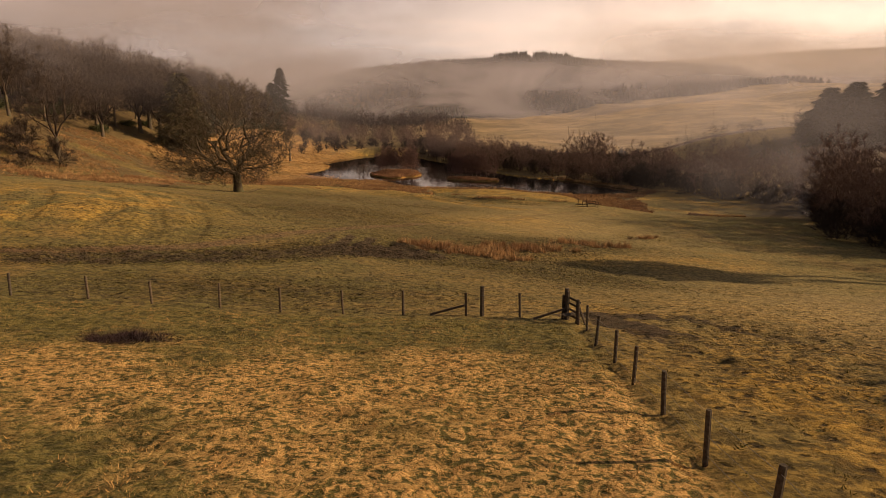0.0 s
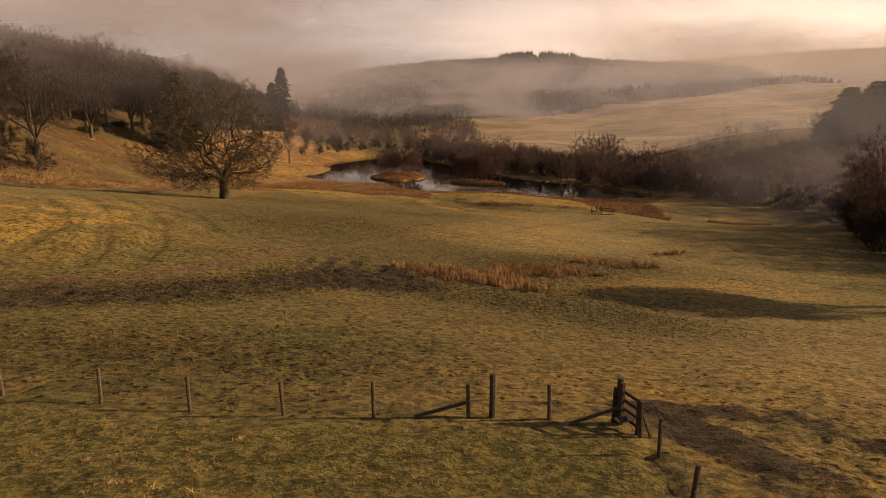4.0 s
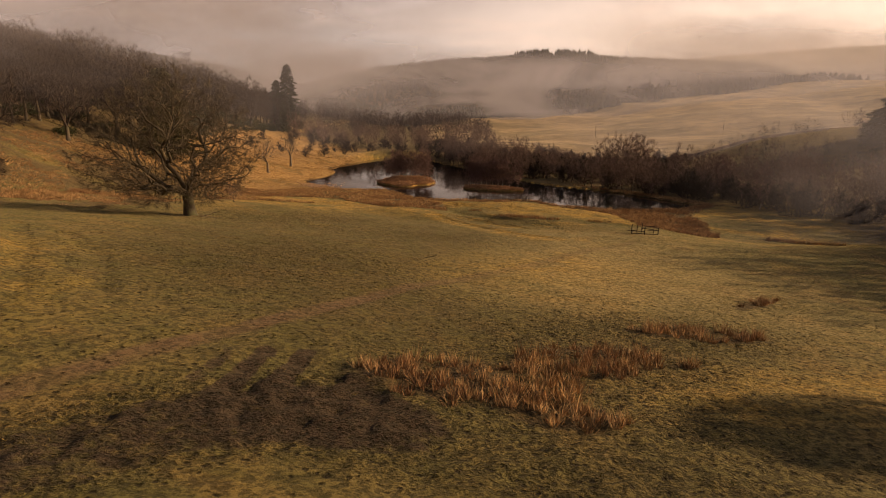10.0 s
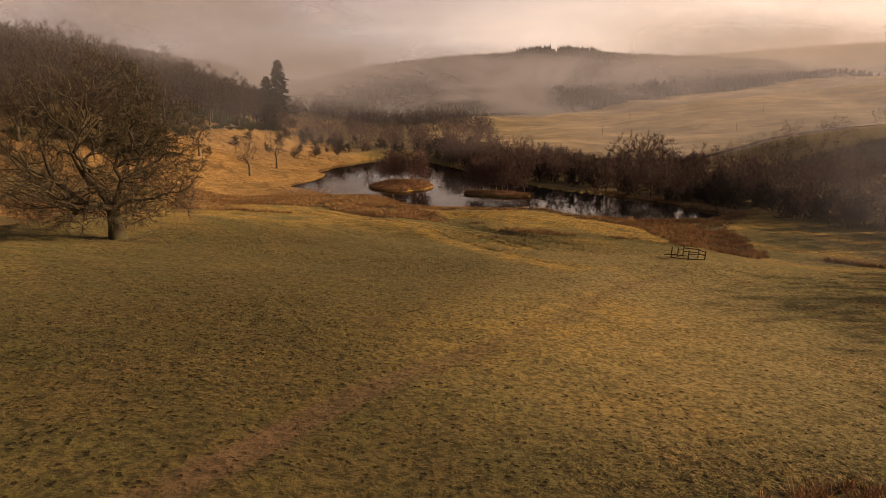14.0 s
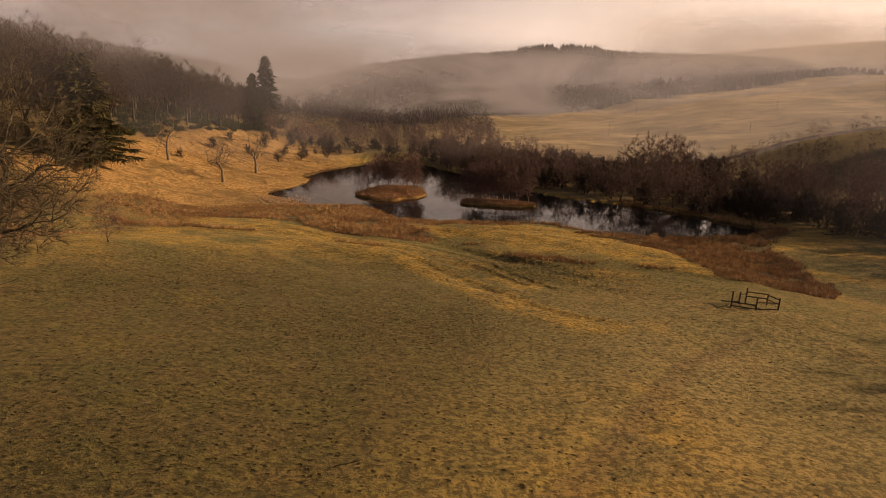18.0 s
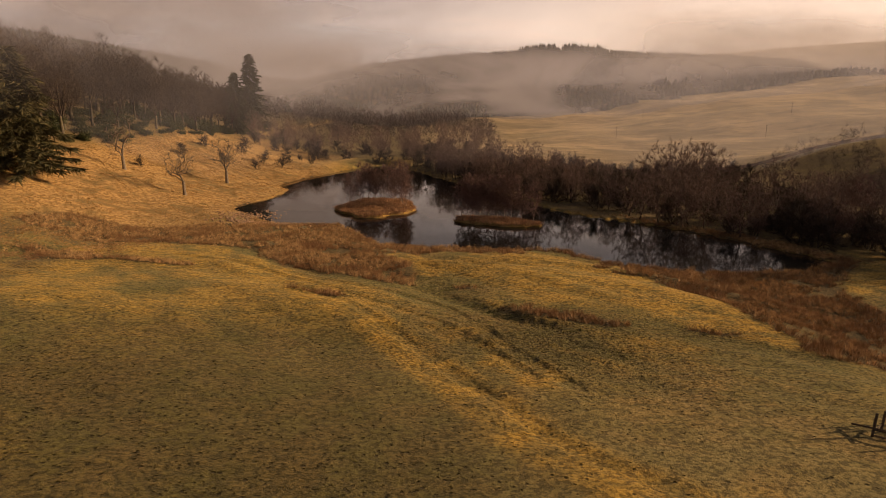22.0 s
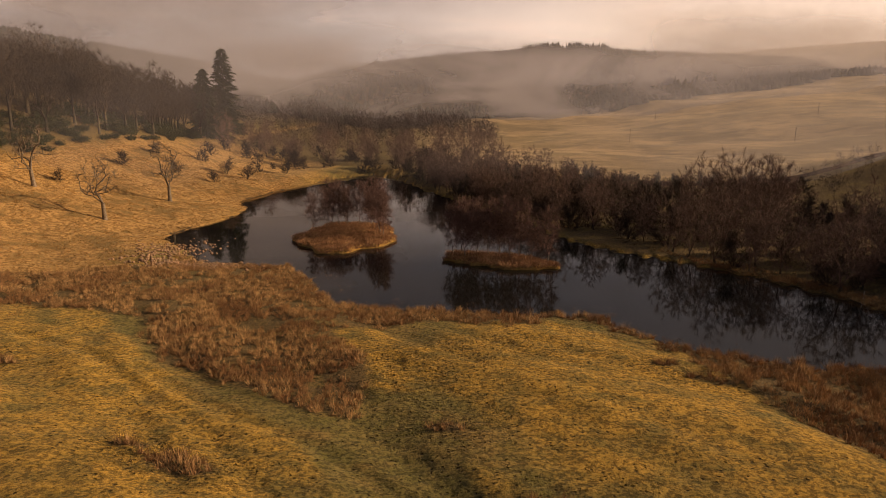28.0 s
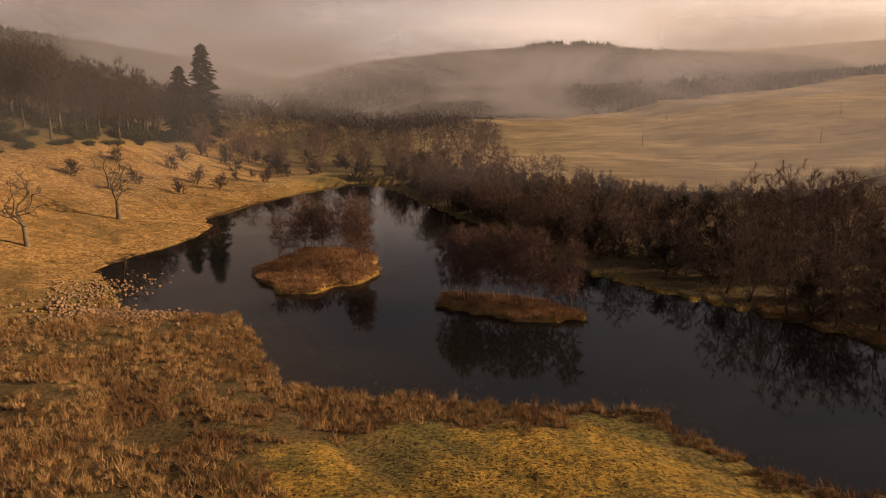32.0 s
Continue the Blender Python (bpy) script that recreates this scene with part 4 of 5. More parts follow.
tree("yew_tree", fir_kinds[3], -93, 224, "broad olive-green evergreen tree at the foot of the wood", "", 1.0)
# out of view: added so that their high crowns throw a rounded shadow
for x, y, s in ((66, 61, 1.1), (71, 59.5, 1.12)):
    tree("pine_tree", pine_meshes, x, y, "unseen tall pine added to cast a round shadow on the pasture", "eastern pines", s, 90 * s)
for x, y, s, turn in ((-104, 231, 1.3, 0), (-111, 238, 1.35, 120), (-108, 224, 1.15, 220)):
    tree("great_beech", beech_kinds[3], x, y, "huge round-topped bare beech above the evergreen", "western wood", s, turn)


def scatter(count, inside, box, apart, seed):
    """Random places in a box that inside() allows, a least distance apart."""
    rng, out = random.Random(seed), []
    for _ in range(count * 60):
        if len(out) >= count:
            break
        x, y = rng.uniform(box[0], box[1]), rng.uniform(box[2], box[3])
        if inside(x, y) and all((x - a) ** 2 + (y - b) ** 2 > apart * apart for a, b in out):
            out.append((x, y))
    return out


def stand(name, kinds, places, label, group, low, high, category="tree", lower=0.0):
    """One tree of the kinds at each place; lower is how much shorter they get towards the east."""
    for x, y in places:
        tree(name, dice.choice(kinds), x, y, label, group, dice.uniform(low, high) * (1 - lower * float(ramp(x, 28, 62))), dice.uniform(0, 360), 0.1, category)


# the wood on the western slope
stand("beech_tree", beech_kinds, scatter(44, lambda x, y: True, (-126, -106, 258, 405), 4.8, 1), "tall bare beech at the front of the misty wood", "western wood", 0.8, 1.05)
stand("beech_tree", beech_kinds, scatter(120, lambda x, y: x < -122 - max(0, 262 - y) * 0.1, (-250, -120, 170, 440), 8, 2), "bare woodland tree in the mist",
      "western wood", 0.8, 1.1)
stand("beech_tree", beech_kinds, scatter(46, lambda x, y: (x + 112) < -0.05 * (262 - y), (-150, -110, 160, 262), 6, 22), "bare woodland tree above the pasture", "western wood", 0.75, 1.05)
stand("holly_bush", bush_kinds + shrub_kinds[:1], scatter(30, lambda x, y: True, (-150, -108, 165, 262), 6, 25), "dark undergrowth bush in the western wood", "wood undergrowth", 0.8, 1.6, "bush")
stand("holly_bush", bush_kinds, scatter(70, lambda x, y: True, (-128, -105, 258, 408), 3.5, 27), "dark undergrowth bush in the western wood", "wood undergrowth", 0.7, 1.5, "bush")
stand("thorn_bush", shrub_kinds, [(-92, 136), (-96, 140), (-100, 134), (-88, 131), (-97, 146), (-104, 142), (-93, 128), (-108, 150), (-86, 139)], "grey tangled thorn bush at the pasture's edge", "pasture thorns", 1.4, 2.3, "bush")
stand("rhododendron", bush_kinds, scatter(34, lambda x, y: True, (-109, -101, 268, 410), 2.5, 3), "dark evergreen bush along the wood's edge", "wood edge bushes", 0.5, 0.95, "bush")
stand("shrub", shrub_kinds, [(-83, 330), (-72, 322), (-69, 305), (-80, 305), (-80, 363), (-65, 348), (-60, 366), (-90, 294), (-64, 318), (-58, 340), (-66, 336), (-72, 352),
                             (-86, 345), (-92, 318), (-56, 356), (-88, 264)], "small bare thorn bush on the golden slope", "thorn bushes", 0.8, 1.7, "bush")
# round the far end of the lake
stand("alder_tree", alder_kinds, scatter(55, lambda x, y: shore_distance(x, y) > 2.5 and y > 362 - 0.5 * (x + 30) * (x > -30), (-95, 20, 340, 460), 6.5, 4), "bare lakeside alder at the far end of the water",
      "far shore trees", 0.8, 1.2)
stand("sallow_bush", shrub_kinds, scatter(36, lambda x, y: shore_distance(x, y) > 1.5 and y > 360 - 0.5 * (x + 30) * (x > -30), (-92, 15, 340, 400), 4, 24), "low bare sallow at the head of the lake", "far shore bushes", 1.4, 2.4, "bush")


def east_edge(y):
    return float(np.interp(y, [20, 60, 85, 105, 152, 163, 175, 196, 202, 230], [66, 63, 62, 65, 94, 93, 80, 72, 66, 66]))


# the alder carr beyond the lake
def carr(x, y):
    beyond = (91 * (x - 8) + 56 * (y - 283)) / 107
    return shore_distance(x, y) > 1.6 and beyond > (2.5 if x > 30 else 0) and y + 0.35 * x < 350 and x < 78 + 0.2 * (y - 200)


stand("alder_tree", alder_kinds, scatter(130, carr, (-25, 110, 205, 350), 4.6, 5), "bare purple-brown alder in the wet wood", "alder carr", 0.55, 0.95, lower=0.5)
stand("sallow_bush", shrub_kinds, scatter(230, carr, (-25, 110, 205, 345), 2.7, 15), "low bare sallow in the wet wood", "carr bushes", 1.2, 2.4, "bush", 0.3)
stand("sallow_bush", shrub_kinds, scatter(90, lambda x, y: -1.5 < x - east_edge(y) < 16, (58, 120, 80, 225), 3.0, 16), "low bare sallow at the wood's edge", "carr bushes", 1.2, 2.4, "bush")
stand("alder_tree", alder_kinds, [(52, 252), (56, 247), (60, 256), (61, 243), (65, 246), (58, 238)], "tall bare alder rising above the wet wood", "alder carr", 1.2, 1.4)
stand("alder_tree", alder_kinds, scatter(110, lambda x, y: (0.5 if y > 100 else 3) < x - east_edge(y) < 45, (60, 140, 62, 232), 5.5, 6), "bare tree in the dark wood beside the pasture",
      "eastern wood", 0.8, 1.3)
stand("ash_tree", alder_kinds, [(68, 84), (71, 90), (72, 97), (70, 108), (74, 116), (80, 122), (76, 103)], "tall bare tree shading the pasture's edge", "eastern wood", 1.25, 1.5)
stand("alder_tree", alder_kinds, scatter(46, lambda x, y: 1.2 < shore_distance(x, y) < 6 and (91 * (x - 8) + 56 * (y - 283)) > 120, (-15, 72, 205, 330), 3.4, 26), "bare alder leaning over the lake bank", "bank alders", 0.75, 1.05)
stand("silver_birch", birch_kinds, [(76, 185.3), (73.8, 204)], "pale birch at the edge of the dark wood", "eastern wood", 1.2, 1.4)
for x, y, s in ((161, 268, 1.05), (167, 273, 1.25), (173, 266, 1.35), (180, 276, 1.3), (192, 270, 1.35), (200, 280, 1.4), (186, 262, 1.2)):
    tree("fir_tree", fir_kinds[2], x, y, "dark conifer in the clump above the eastern wood", "eastern firs", s, 60 * s)
# the islands
stand("silver_birch", birch_kinds, [(-24, 252), (-22, 255), (-26, 249), (-20, 254), (-18, 257), (-15, 255), (-13, 251), (-12, 247), (-21, 258), (-16, 259), (-11, 244), (-24, 257)],
      "reddish bare birch on the grassy island", "first island trees", 0.85, 1.15)
stand("silver_birch", birch_kinds, [(3, 230), (4.5, 231), (6, 229), (7, 231), (9, 229), (11, 229.5), (12.5, 228), (14, 228.5), (16, 226.5), (18.5, 225), (5, 228)],
      "reddish bare birch on the low island", "second island trees", 0.8, 1.1)


# ---- rushes, reeds and tussocks ----
def tufts(name, x, y, blades, tall, width, mat, label, seed, lean=0.35, category="grass", spread=0.22, level=None):
    """Clumps of upright blades, as one object that nobody could count."""
    rng = np.random.default_rng(seed)
    z = height(x, y) + relief(x, y) - 0.05 if level is None else np.full(len(x), level)
    size = rng.uniform(0.6, 1.25, len(x)) * tall
    n = len(x) * blades
    p = np.stack([np.repeat(x, blades), np.repeat(y, blades), np.repeat(z, blades)], 1)
    s = np.repeat(size, blades)
    off = rng.normal(0, 1, (n, 2)) * (spread * s)[:, None]
    p[:, :2] += off
    way = np.concatenate([off * 0.9 / s[:, None] + rng.normal(0, lean, (n, 2)), np.ones((n, 1))], 1)
    v, f = spikes(p, way, s * rng.uniform(0.6, 1.15, n), width, rng, 0.08, True)
    tagged(put(name, mesh_of(name, v, f, 3, mat)), label, category, kind="stuff")


def random_places(count, box, cover, seed):
    rng = np.random.default_rng(seed)
    x, y = rng.uniform(box[0], box[1], count), rng.uniform(box[2], box[3], count)
    keep = rng.uniform(0, 1, count) < cover(x, y)
    return x[keep], y[keep]


def dry(x, y):
    return height(x, y) > 0.1


def spaced(box, step, cover, seed):
    """Clump by clump on a jittered grid, where cover allows."""
    rng = np.random.default_rng(seed)
    x, y = np.meshgrid(np.arange(box[0], box[1], step), np.arange(box[2], box[3], step))
    x, y = (x + rng.normal(0, step * 0.28, x.shape)).ravel(), (y + rng.normal(0, step * 0.28, y.shape)).ravel()
    keep = rng.uniform(0.05, 1, len(x)) < cover(x, y)
    return x[keep], y[keep]


def rush_stand(x, y):
    """Nearly closed stands, with few gaps and none along the water."""
    edge = 1 - ramp(shore_distance(x, y), 2.5, 4.5)
    return rush_cover(x, y) * dry(x, y) * np.maximum(ramp(grain(x, y, 3.2, 31, 3), 0.24, 0.46), edge)


tufts("rushes", *spaced((-78, 76, 46, 232), 0.66, rush_stand, 1), 30, 0.82, 0.024, RUSH, "beds of brown dead rushes in the wet ground", 2, 0.34, "rushes", 0.17)
tufts("rushes", *spaced((-95, -55, 118, 165), 0.9, lambda x, y: rush_cover(x, y) * 0.8, 3), 22, 0.9, 0.045, RUSH, "brown rushes in the hollow behind the oak", 4, 0.25)


def bramble_cover(x, y):
    return bump(x, y, -10.1, 18.4, 0.95, 0.7)


tufts("bramble_patch", *spaced((-13, -7, 16, 21), 0.17, lambda x, y: 1.5 * bramble_cover(x, y), 33), 22, 0.42, 0.010, BRAMBLE,
      "dark dead bramble patch lying in the paddock", 34, 1.0, "bramble")


def isle_cover(x, y):
    return (shore_distance(x, y) < -1) * (height(x, y) > 0.15)


tufts("island_grass", *spaced((-32, 24, 215, 264), 0.5, isle_cover, 5), 26, 0.72, 0.026, REED, "pale dead sedge covering the islands", 6, 0.5)
def tussock_cover(x, y):
    lush = ramp(y, 13, 22) * 0.8 + 0.9 * bump(x, y, -7, 9, 3, 5)
    return tufted(x, y) * (1 - bramble_cover(x, y)) * (0.75 - 0.48 * lush)


tufts("tussocks", *spaced((-28, 8, 3, 28.5), 0.21, tussock_cover, 7), 20, 0.15, 0.008, TUSSOCK,
      "straw-coloured tussocks of the upper paddock", 8, 1.0, spread=0.38)
tufts("slope_grass", *spaced((-104, -42, 186, 335), 0.62, lambda x, y: ramp(-x, 44, 54) * 0.75 * dry(x, y) * (1 - rush_cover(x, y)), 9), 9, 0.34, 0.045, SEDGE,
      "dead golden grass on the lake's western slope", 10, 0.8)
tufts("bank_sedge", *spaced((18, 70, 190, 262), 0.6, lambda x, y: dry(x, y) * (1 - ramp(shore_distance(x, y), 3.5, 6)) * (91 * (x - 8) + 56 * (y - 283) > 0) * 0.75, 43), 16, 0.5, 0.03, RUSH,
      "brown sedge along the far bank", 44, 0.5)
def lumpy(x, y):
    return (1 - rush_cover(x, y)) * dry(x, y) * (1 - tufted(x, y)) * (0.12 + 0.6 * poached_cover(x, y)) * ramp(grain(x, y, 2.5, 51), 0.36, 0.60) * (1 - 0.7 * mud_shade_cover(x, y))


tufts("grass_tufts", *spaced((-44, 46, 4, 195), 0.42, lumpy, 19), 12, 0.16, 0.018, TUFT, "short rough grass tufts over the pasture", 20, 0.9, spread=0.6)


tufts("bracken", *spaced((-112, -50, 116, 204), 0.8, lambda x, y: ramp(-x, 50, 58) * ramp(y - 0.2 * x, 130, 140) * ramp(grain(x, y, 9, 57, 3), 0.44, 0.58) * 0.85, 45), 16, 0.6, 0.045, RUSH,
      "rust-brown dead bracken over the western pasture", 46, 0.7, "bracken", 0.5)
tufts("water_weed", *spaced((-24, 60, 182, 226), 0.55, lambda x, y: 0.30 * ramp(-shore_distance(x, y), 0.2, 1.0) * (1 - ramp(-shore_distance(x, y), 2.5, 6.5)) * (y < 222)
                            * (height(x, y) < -0.1) * ramp(grain(x, y, 5, 91, 2), 0.4, 0.65), 41), 5, 0.42, 0.014, REED, "sparse pale reed stems standing in the shallows", 42, 0.35, "reeds", 0.3, -0.1)


# ---- stones at the water's edge ----
def stones(name, centre, spread, count, size, label, seed):
    rng = np.random.default_rng(seed)
    verts, faces, base = [], [], 0
    bm = bmesh.new()
    bmesh.ops.create_icosphere(bm, subdivisions=1, radius=1.0)
    shape = np.array([v.co[:] for v in bm.verts])
    tri = np.array([[v.index for v in f.verts] for f in bm.faces])
    bm.free()
    for _ in range(count):
        x, y = centre[0] + rng.normal(0, spread[0]), centre[1] + rng.normal(0, spread[1])
        s = size * rng.uniform(0.4, 1.2)
        z = max(-0.1, float(height(x, y)))
        verts.append(shape * s * rng.uniform(0.6, 1.1, 3) * rng.uniform(0.85, 1.1, (len(shape), 1)) + np.array((x, y, z + s * 0.2)))
        faces.append(tri + base)
        base += len(shape)
    tagged(put(name, mesh_of(name, np.concatenate(verts), np.concatenate(faces), 3, STONE)), label, "stones", kind="stuff")


stones("rubble", (-38.5, 221), (4.4, 1.6), 620, 0.34, "pale rubble of a low stone bank at the water", 1)
stones("rubble", (-47, 231), (3.6, 4.6), 420, 0.28, "pale stones scattered along the lake's edge", 2)


# ---- fence, stile and cattle pen ----
def box_bm(bm, a, b, w, h, taper=1.0):
    """A squared rail or post from a to b."""
    a, b = Vector(a), Vector(b)
    way = (b - a).normalized()
    side = way.cross(Vector((0.1, 0.2, 1)) if abs(way.z) < 0.9 else Vector((0, 1, 0.1))).normalized()
    up = side.cross(way)
    ring = []
    for p, k in ((a, 1.0), (b, taper)):
        ring.append([bm.verts.new(p + side * sx * w * k / 2 + up * sy * h * k / 2) for sx, sy in ((-1, -1), (1, -1), (1, 1), (-1, 1))])
    for i in range(4):
        j = (i + 1) % 4
        bm.faces.new((ring[0][i], ring[0][j], ring[1][j], ring[1][i]))
    bm.faces.new(ring[0][::-1])
    bm.faces.new(ring[1])


def bar(name, parent, a, b, w, h, mat=None, taper=1.0, label="", bevel=0.012):
    bm = bmesh.new()
    box_bm(bm, a, b, w, h, taper)
    if bevel:
        bmesh.ops.bevel(bm, geom=list(bm.edges), offset=bevel, segments=1, affect="EDGES")
    return part(name, bm, mat or POST_WOOD, parent, label)


def round_post(parent, x, y, tall, radius, lean=(0, 0), name="post"):
    z = ground_z(x, y)
    bm = bmesh.new()
    rng = random.Random(int(x * 100 + y * 10))
    rings = []
    for h in (-0.3, tall * 0.5, tall - 0.03, tall):
        r = radius * (0.86 if h == tall else 1.0)
        rings.append([bm.verts.new((x + lean[0] * h + r * math.cos(a * 0.785) * rng.uniform(0.92, 1.05), y + lean[1] * h + r * math.sin(a * 0.785), z + h)) for a in range(8)])
    for lo, hi in zip(rings, rings[1:]):
        for i in range(8):
            bm.faces.new((lo[i], lo[(i + 1) % 8], hi[(i + 1) % 8], hi[i]))
    bm.faces.new(rings[-1])
    return part(name, bm, POST_WOOD, parent)


def wire_run(parent, posts, at):
    pts = np.array([(x, y, ground_z(x, y) + at) for x, y in posts])
    v, f = tube_mesh([(pts, np.full(len(pts), 0.004), 4)])
    put("wire", mesh_of("wire", v, f, 3, WIRE), parent)


def fence(posts, label):
    x, y = posts[0]
    root = new("fence")
    tagged(root, label, "fence")
    for k, (px, py) in enumerate(posts):
        round_post(root, px, py, dice.uniform(1.0, 1.12), dice.uniform(0.05, 0.06), (dice.uniform(-0.05, 0.05), dice.uniform(-0.04, 0.04)))
    for at in (0.2, 0.55, 0.95):
        wire_run(root, posts, at)
    return root


def fence_line(x):
    return float(np.interp(x, [-40, -20, -12.8, -7, -1.7, 1.7, 5.4], [31.5, 27.2, 25.9, 25.3, 25.2, 25.5, 25.5]))


cross_posts = [(x, fence_line(x)) for x in (-36, -32.5, -29.3, -26.2, -23.0, -19.9, -15.9, -12.8, -9.7, -7.0, -4.3, -1.7, 1.0, 3.35, 5.2)]
side_posts = [(5.65, 24.4), (5.7, 23.1), (5.3, 20.1), (5.1, 17.1), (4.9, 14.7), (4.8, 12.3), (4.6, 9.7), (4.45, 7.3), (4.3, 4.8), (4.2, 2.2), (4.1, -0.8)]
cross_fence = fence(cross_posts, "post and wire fence across the pasture")
side_fence = fence(side_posts, "post and wire fence running down to the stile")
for x, y, tall in ((1.7, 25.55, 1.36), (5.35, 25.5, 1.38)):
    round_post(cross_fence, x, y, tall, 0.095, name="straining_post")
for (ax, ay), (bx, by) in (((0.95, 25.4), (-0.55, 25.2)), ((5.3, 25.4), (3.9, 25.2))):
    bar("brace", cross_fence, (ax, ay, ground_z(ax, ay) + 0.5), (bx, by, ground_z(bx, by) + 0.05), 0.09, 0.09)


def stile(x, y):
    root = empty("stile", (x, y, ground_z(x, y)), "dark wooden step stile at the fence corner", "stile", turn=-68)
    for side, tall in ((-0.36, 1.28), (0.40, 1.12)):
        bar("upright", root, (side, 0, -0.3), (side, 0, tall), 0.12, 0.12, taper=0.95)
    for h in (0.22, 0.48, 0.74, 0.98):
        bar("rail", root, (-0.44, 0.08, h), (0.48, 0.08, h), 0.05, 0.09)
    bar("tread", root, (0.0, -0.45, 0.36), (0.0, 0.5, 0.36), 0.24, 0.05)
    bar("prop", root, (0.75, 0.25, -0.1), (0.42, 0.07, 0.75), 0.07, 0.07)


stile(5.5, 25.0)


def pen(x, y):
    """A small tree pen of posts and rails, half fallen."""
    root = empty("cattle_pen", (x, y, ground_z(x, y) - 0.02), "broken wooden pen of posts and rails in the grass", "pen", turn=-12)
    corners = {"a": (-1.9, -0.2), "b": (0.0, -1.3), "c": (2.1, -0.5), "d": (1.6, 1.5), "e": (-0.2, 1.9), "f": (-1.0, 0.9)}
    for k, (px, py) in corners.items():
        z = ground_z(x + px, y + py) - ground_z(x, y)
        bar("post", root, (px, py, z - 0.3), (px + 0.1, py, z + (1.55 if k in "ae" else 1.25)), 0.12, 0.12)
    for a, b, hs in (("a", "b", (0.12, 0.5)), ("b", "c", (0.12, 0.75)), ("c", "d", (0.65, 1.1)), ("d", "e", (0.7, 1.15)), ("e", "f", (0.95,)), ("f", "a", (0.35,))):
        for h in hs:
            (ax, ay), (bx, by) = corners[a], corners[b]
            az, bz = ground_z(x + ax, y + ay) - ground_z(x, y), ground_z(x + bx, y + by) - ground_z(x, y)
            bar("rail", root, (ax, ay, az + h), (bx, by, bz + h), 0.05, 0.11)
    bar("fallen_rail", root, (-2.6, 0.9, 0.15), (-1.3, -0.8, 0.7), 0.05, 0.11)


pen(29.8, 126.2)


def fallen(name, x, y, length, turn, mat, label, seed, rise=0.15):
    """A fallen limb with side branches."""
    rng = np.random.default_rng(seed)
    d = np.array((math.cos(turn), math.sin(turn), rise))
    s = np.linspace(0, 1, 6)[:, None]
    base = np.array((x, y, ground_z(x, y) + 0.1))
    main = base + d * length * s + rng.normal(0, 0.06 * length / 6, (6, 3))
    tubes = [(main, np.linspace(0.14, 0.04, 6) * length / 5, 6)]
    for k in range(6):
        p = main[1 + k % 4]
        w = unit(d + rng.normal(0, 0.7, 3) + np.array((0, 0, 0.35)))
        tubes.append((p + w * np.linspace(0, length * 0.3, 4)[:, None] + rng.normal(0, 0.04, (4, 3)), np.linspace(0.05, 0.015, 4) * length / 5, 4))
    v, f = tube_mesh(tubes)
    tagged(put(name, mesh_of(name, v, f, 3, mat)), label, "fallen branch")


fallen("fallen_branch", 54.5, 203, 7.5, 0.9, PALE_BARK, "pale fallen birch leaning over the lake's bank", 3, 0.35)
fallen("fallen_branch", -36.6, 116.6, 2.2, 0.4, DEAD_WOOD, "broken limbs lying at the oak's foot", 4, 0.3)
fallen("fallen_branch", -41.0, 115.4, 2.0, 2.8, DEAD_WOOD, "broken limbs lying at the oak's foot", 5, 0.1)
fallen("fallen_branch", -3.0, 92.0, 1.2, 0.3, OAK_BARK, "small dark branch lying in the grass", 6, 0.1)

# ---- the far hills' woods ----
def far_trees(name, places, tall, wide, mat, label, seed, tiers=3):
    rng = np.random.default_rng(seed)
    x, y = places
    z = height(x, y)
    verts, faces, base = [], [], 0
    h = rng.uniform(0.7, 1.15, len(x)) * tall
    w = rng.uniform(0.8, 1.2, len(x)) * wide
    for k in range(tiers):
        lo, hi = 0.08 + 0.27 * k, 0.5 + 0.5 * (k + 1) / tiers
        a = np.arange(6) * 1.047 + k
        rim = np.stack([x[:, None] + np.cos(a) * w[:, None] * (1 - 0.28 * k) * rng.uniform(0.6, 1.25, (len(x), 6)),
                        y[:, None] + np.sin(a) * w[:, None] * (1 - 0.28 * k) * rng.uniform(0.6, 1.25, (len(x), 6)),
                        z[:, None] + h[:, None] * (lo + rng.uniform(-0.04, 0.04, (len(x), 6)))], -1)
        tip = np.stack([x, y, z + h * hi], -1)[:, None]
        verts.append(np.concatenate([rim, tip], 1).reshape(-1, 3))
        i = base + np.arange(len(x))[:, None] * 7
        faces += [np.concatenate([i + j, i + (j + 1) % 6, i + 6], 1) for j in range(6)]
        base += len(x) * 7
    tagged(put(name, mesh_of(name, np.concatenate(verts), np.concatenate(faces), 3, mat)), label, "wood", kind="stuff")


def hill_wood(x, y):
    return (height(x, y) > 50) * (x > -165 - 0.3 * (1330 - y)) * (x < 560) * 1.0


far_trees("plantation", random_places(6500, (-320, 620, 960, 1370), hill_wood, 11), 13, 3.6, FAR_NEEDLES, "dark conifer plantation along the far hill", 12)
far_trees("plantation", random_places(420, (105, 262, 1290, 1350), lambda x, y: (np.abs(x - 179) > 8) * 0.9, 15), 21, 4.2, FAR_NEEDLES, "taller block of conifers on the hill's crest", 16)
far_trees("valley_wood", random_places(8500, (-420, 600, 420, 1100), lambda x, y: (y > 650 + 0.55 * x + 40 * (grain(x, y, 90, 81, 2) - 0.5)) * (y < 1050) * 0.9, 13), 10, 5.0, FAR_NEEDLES, "misty trees at the foot of the far hill", 14)


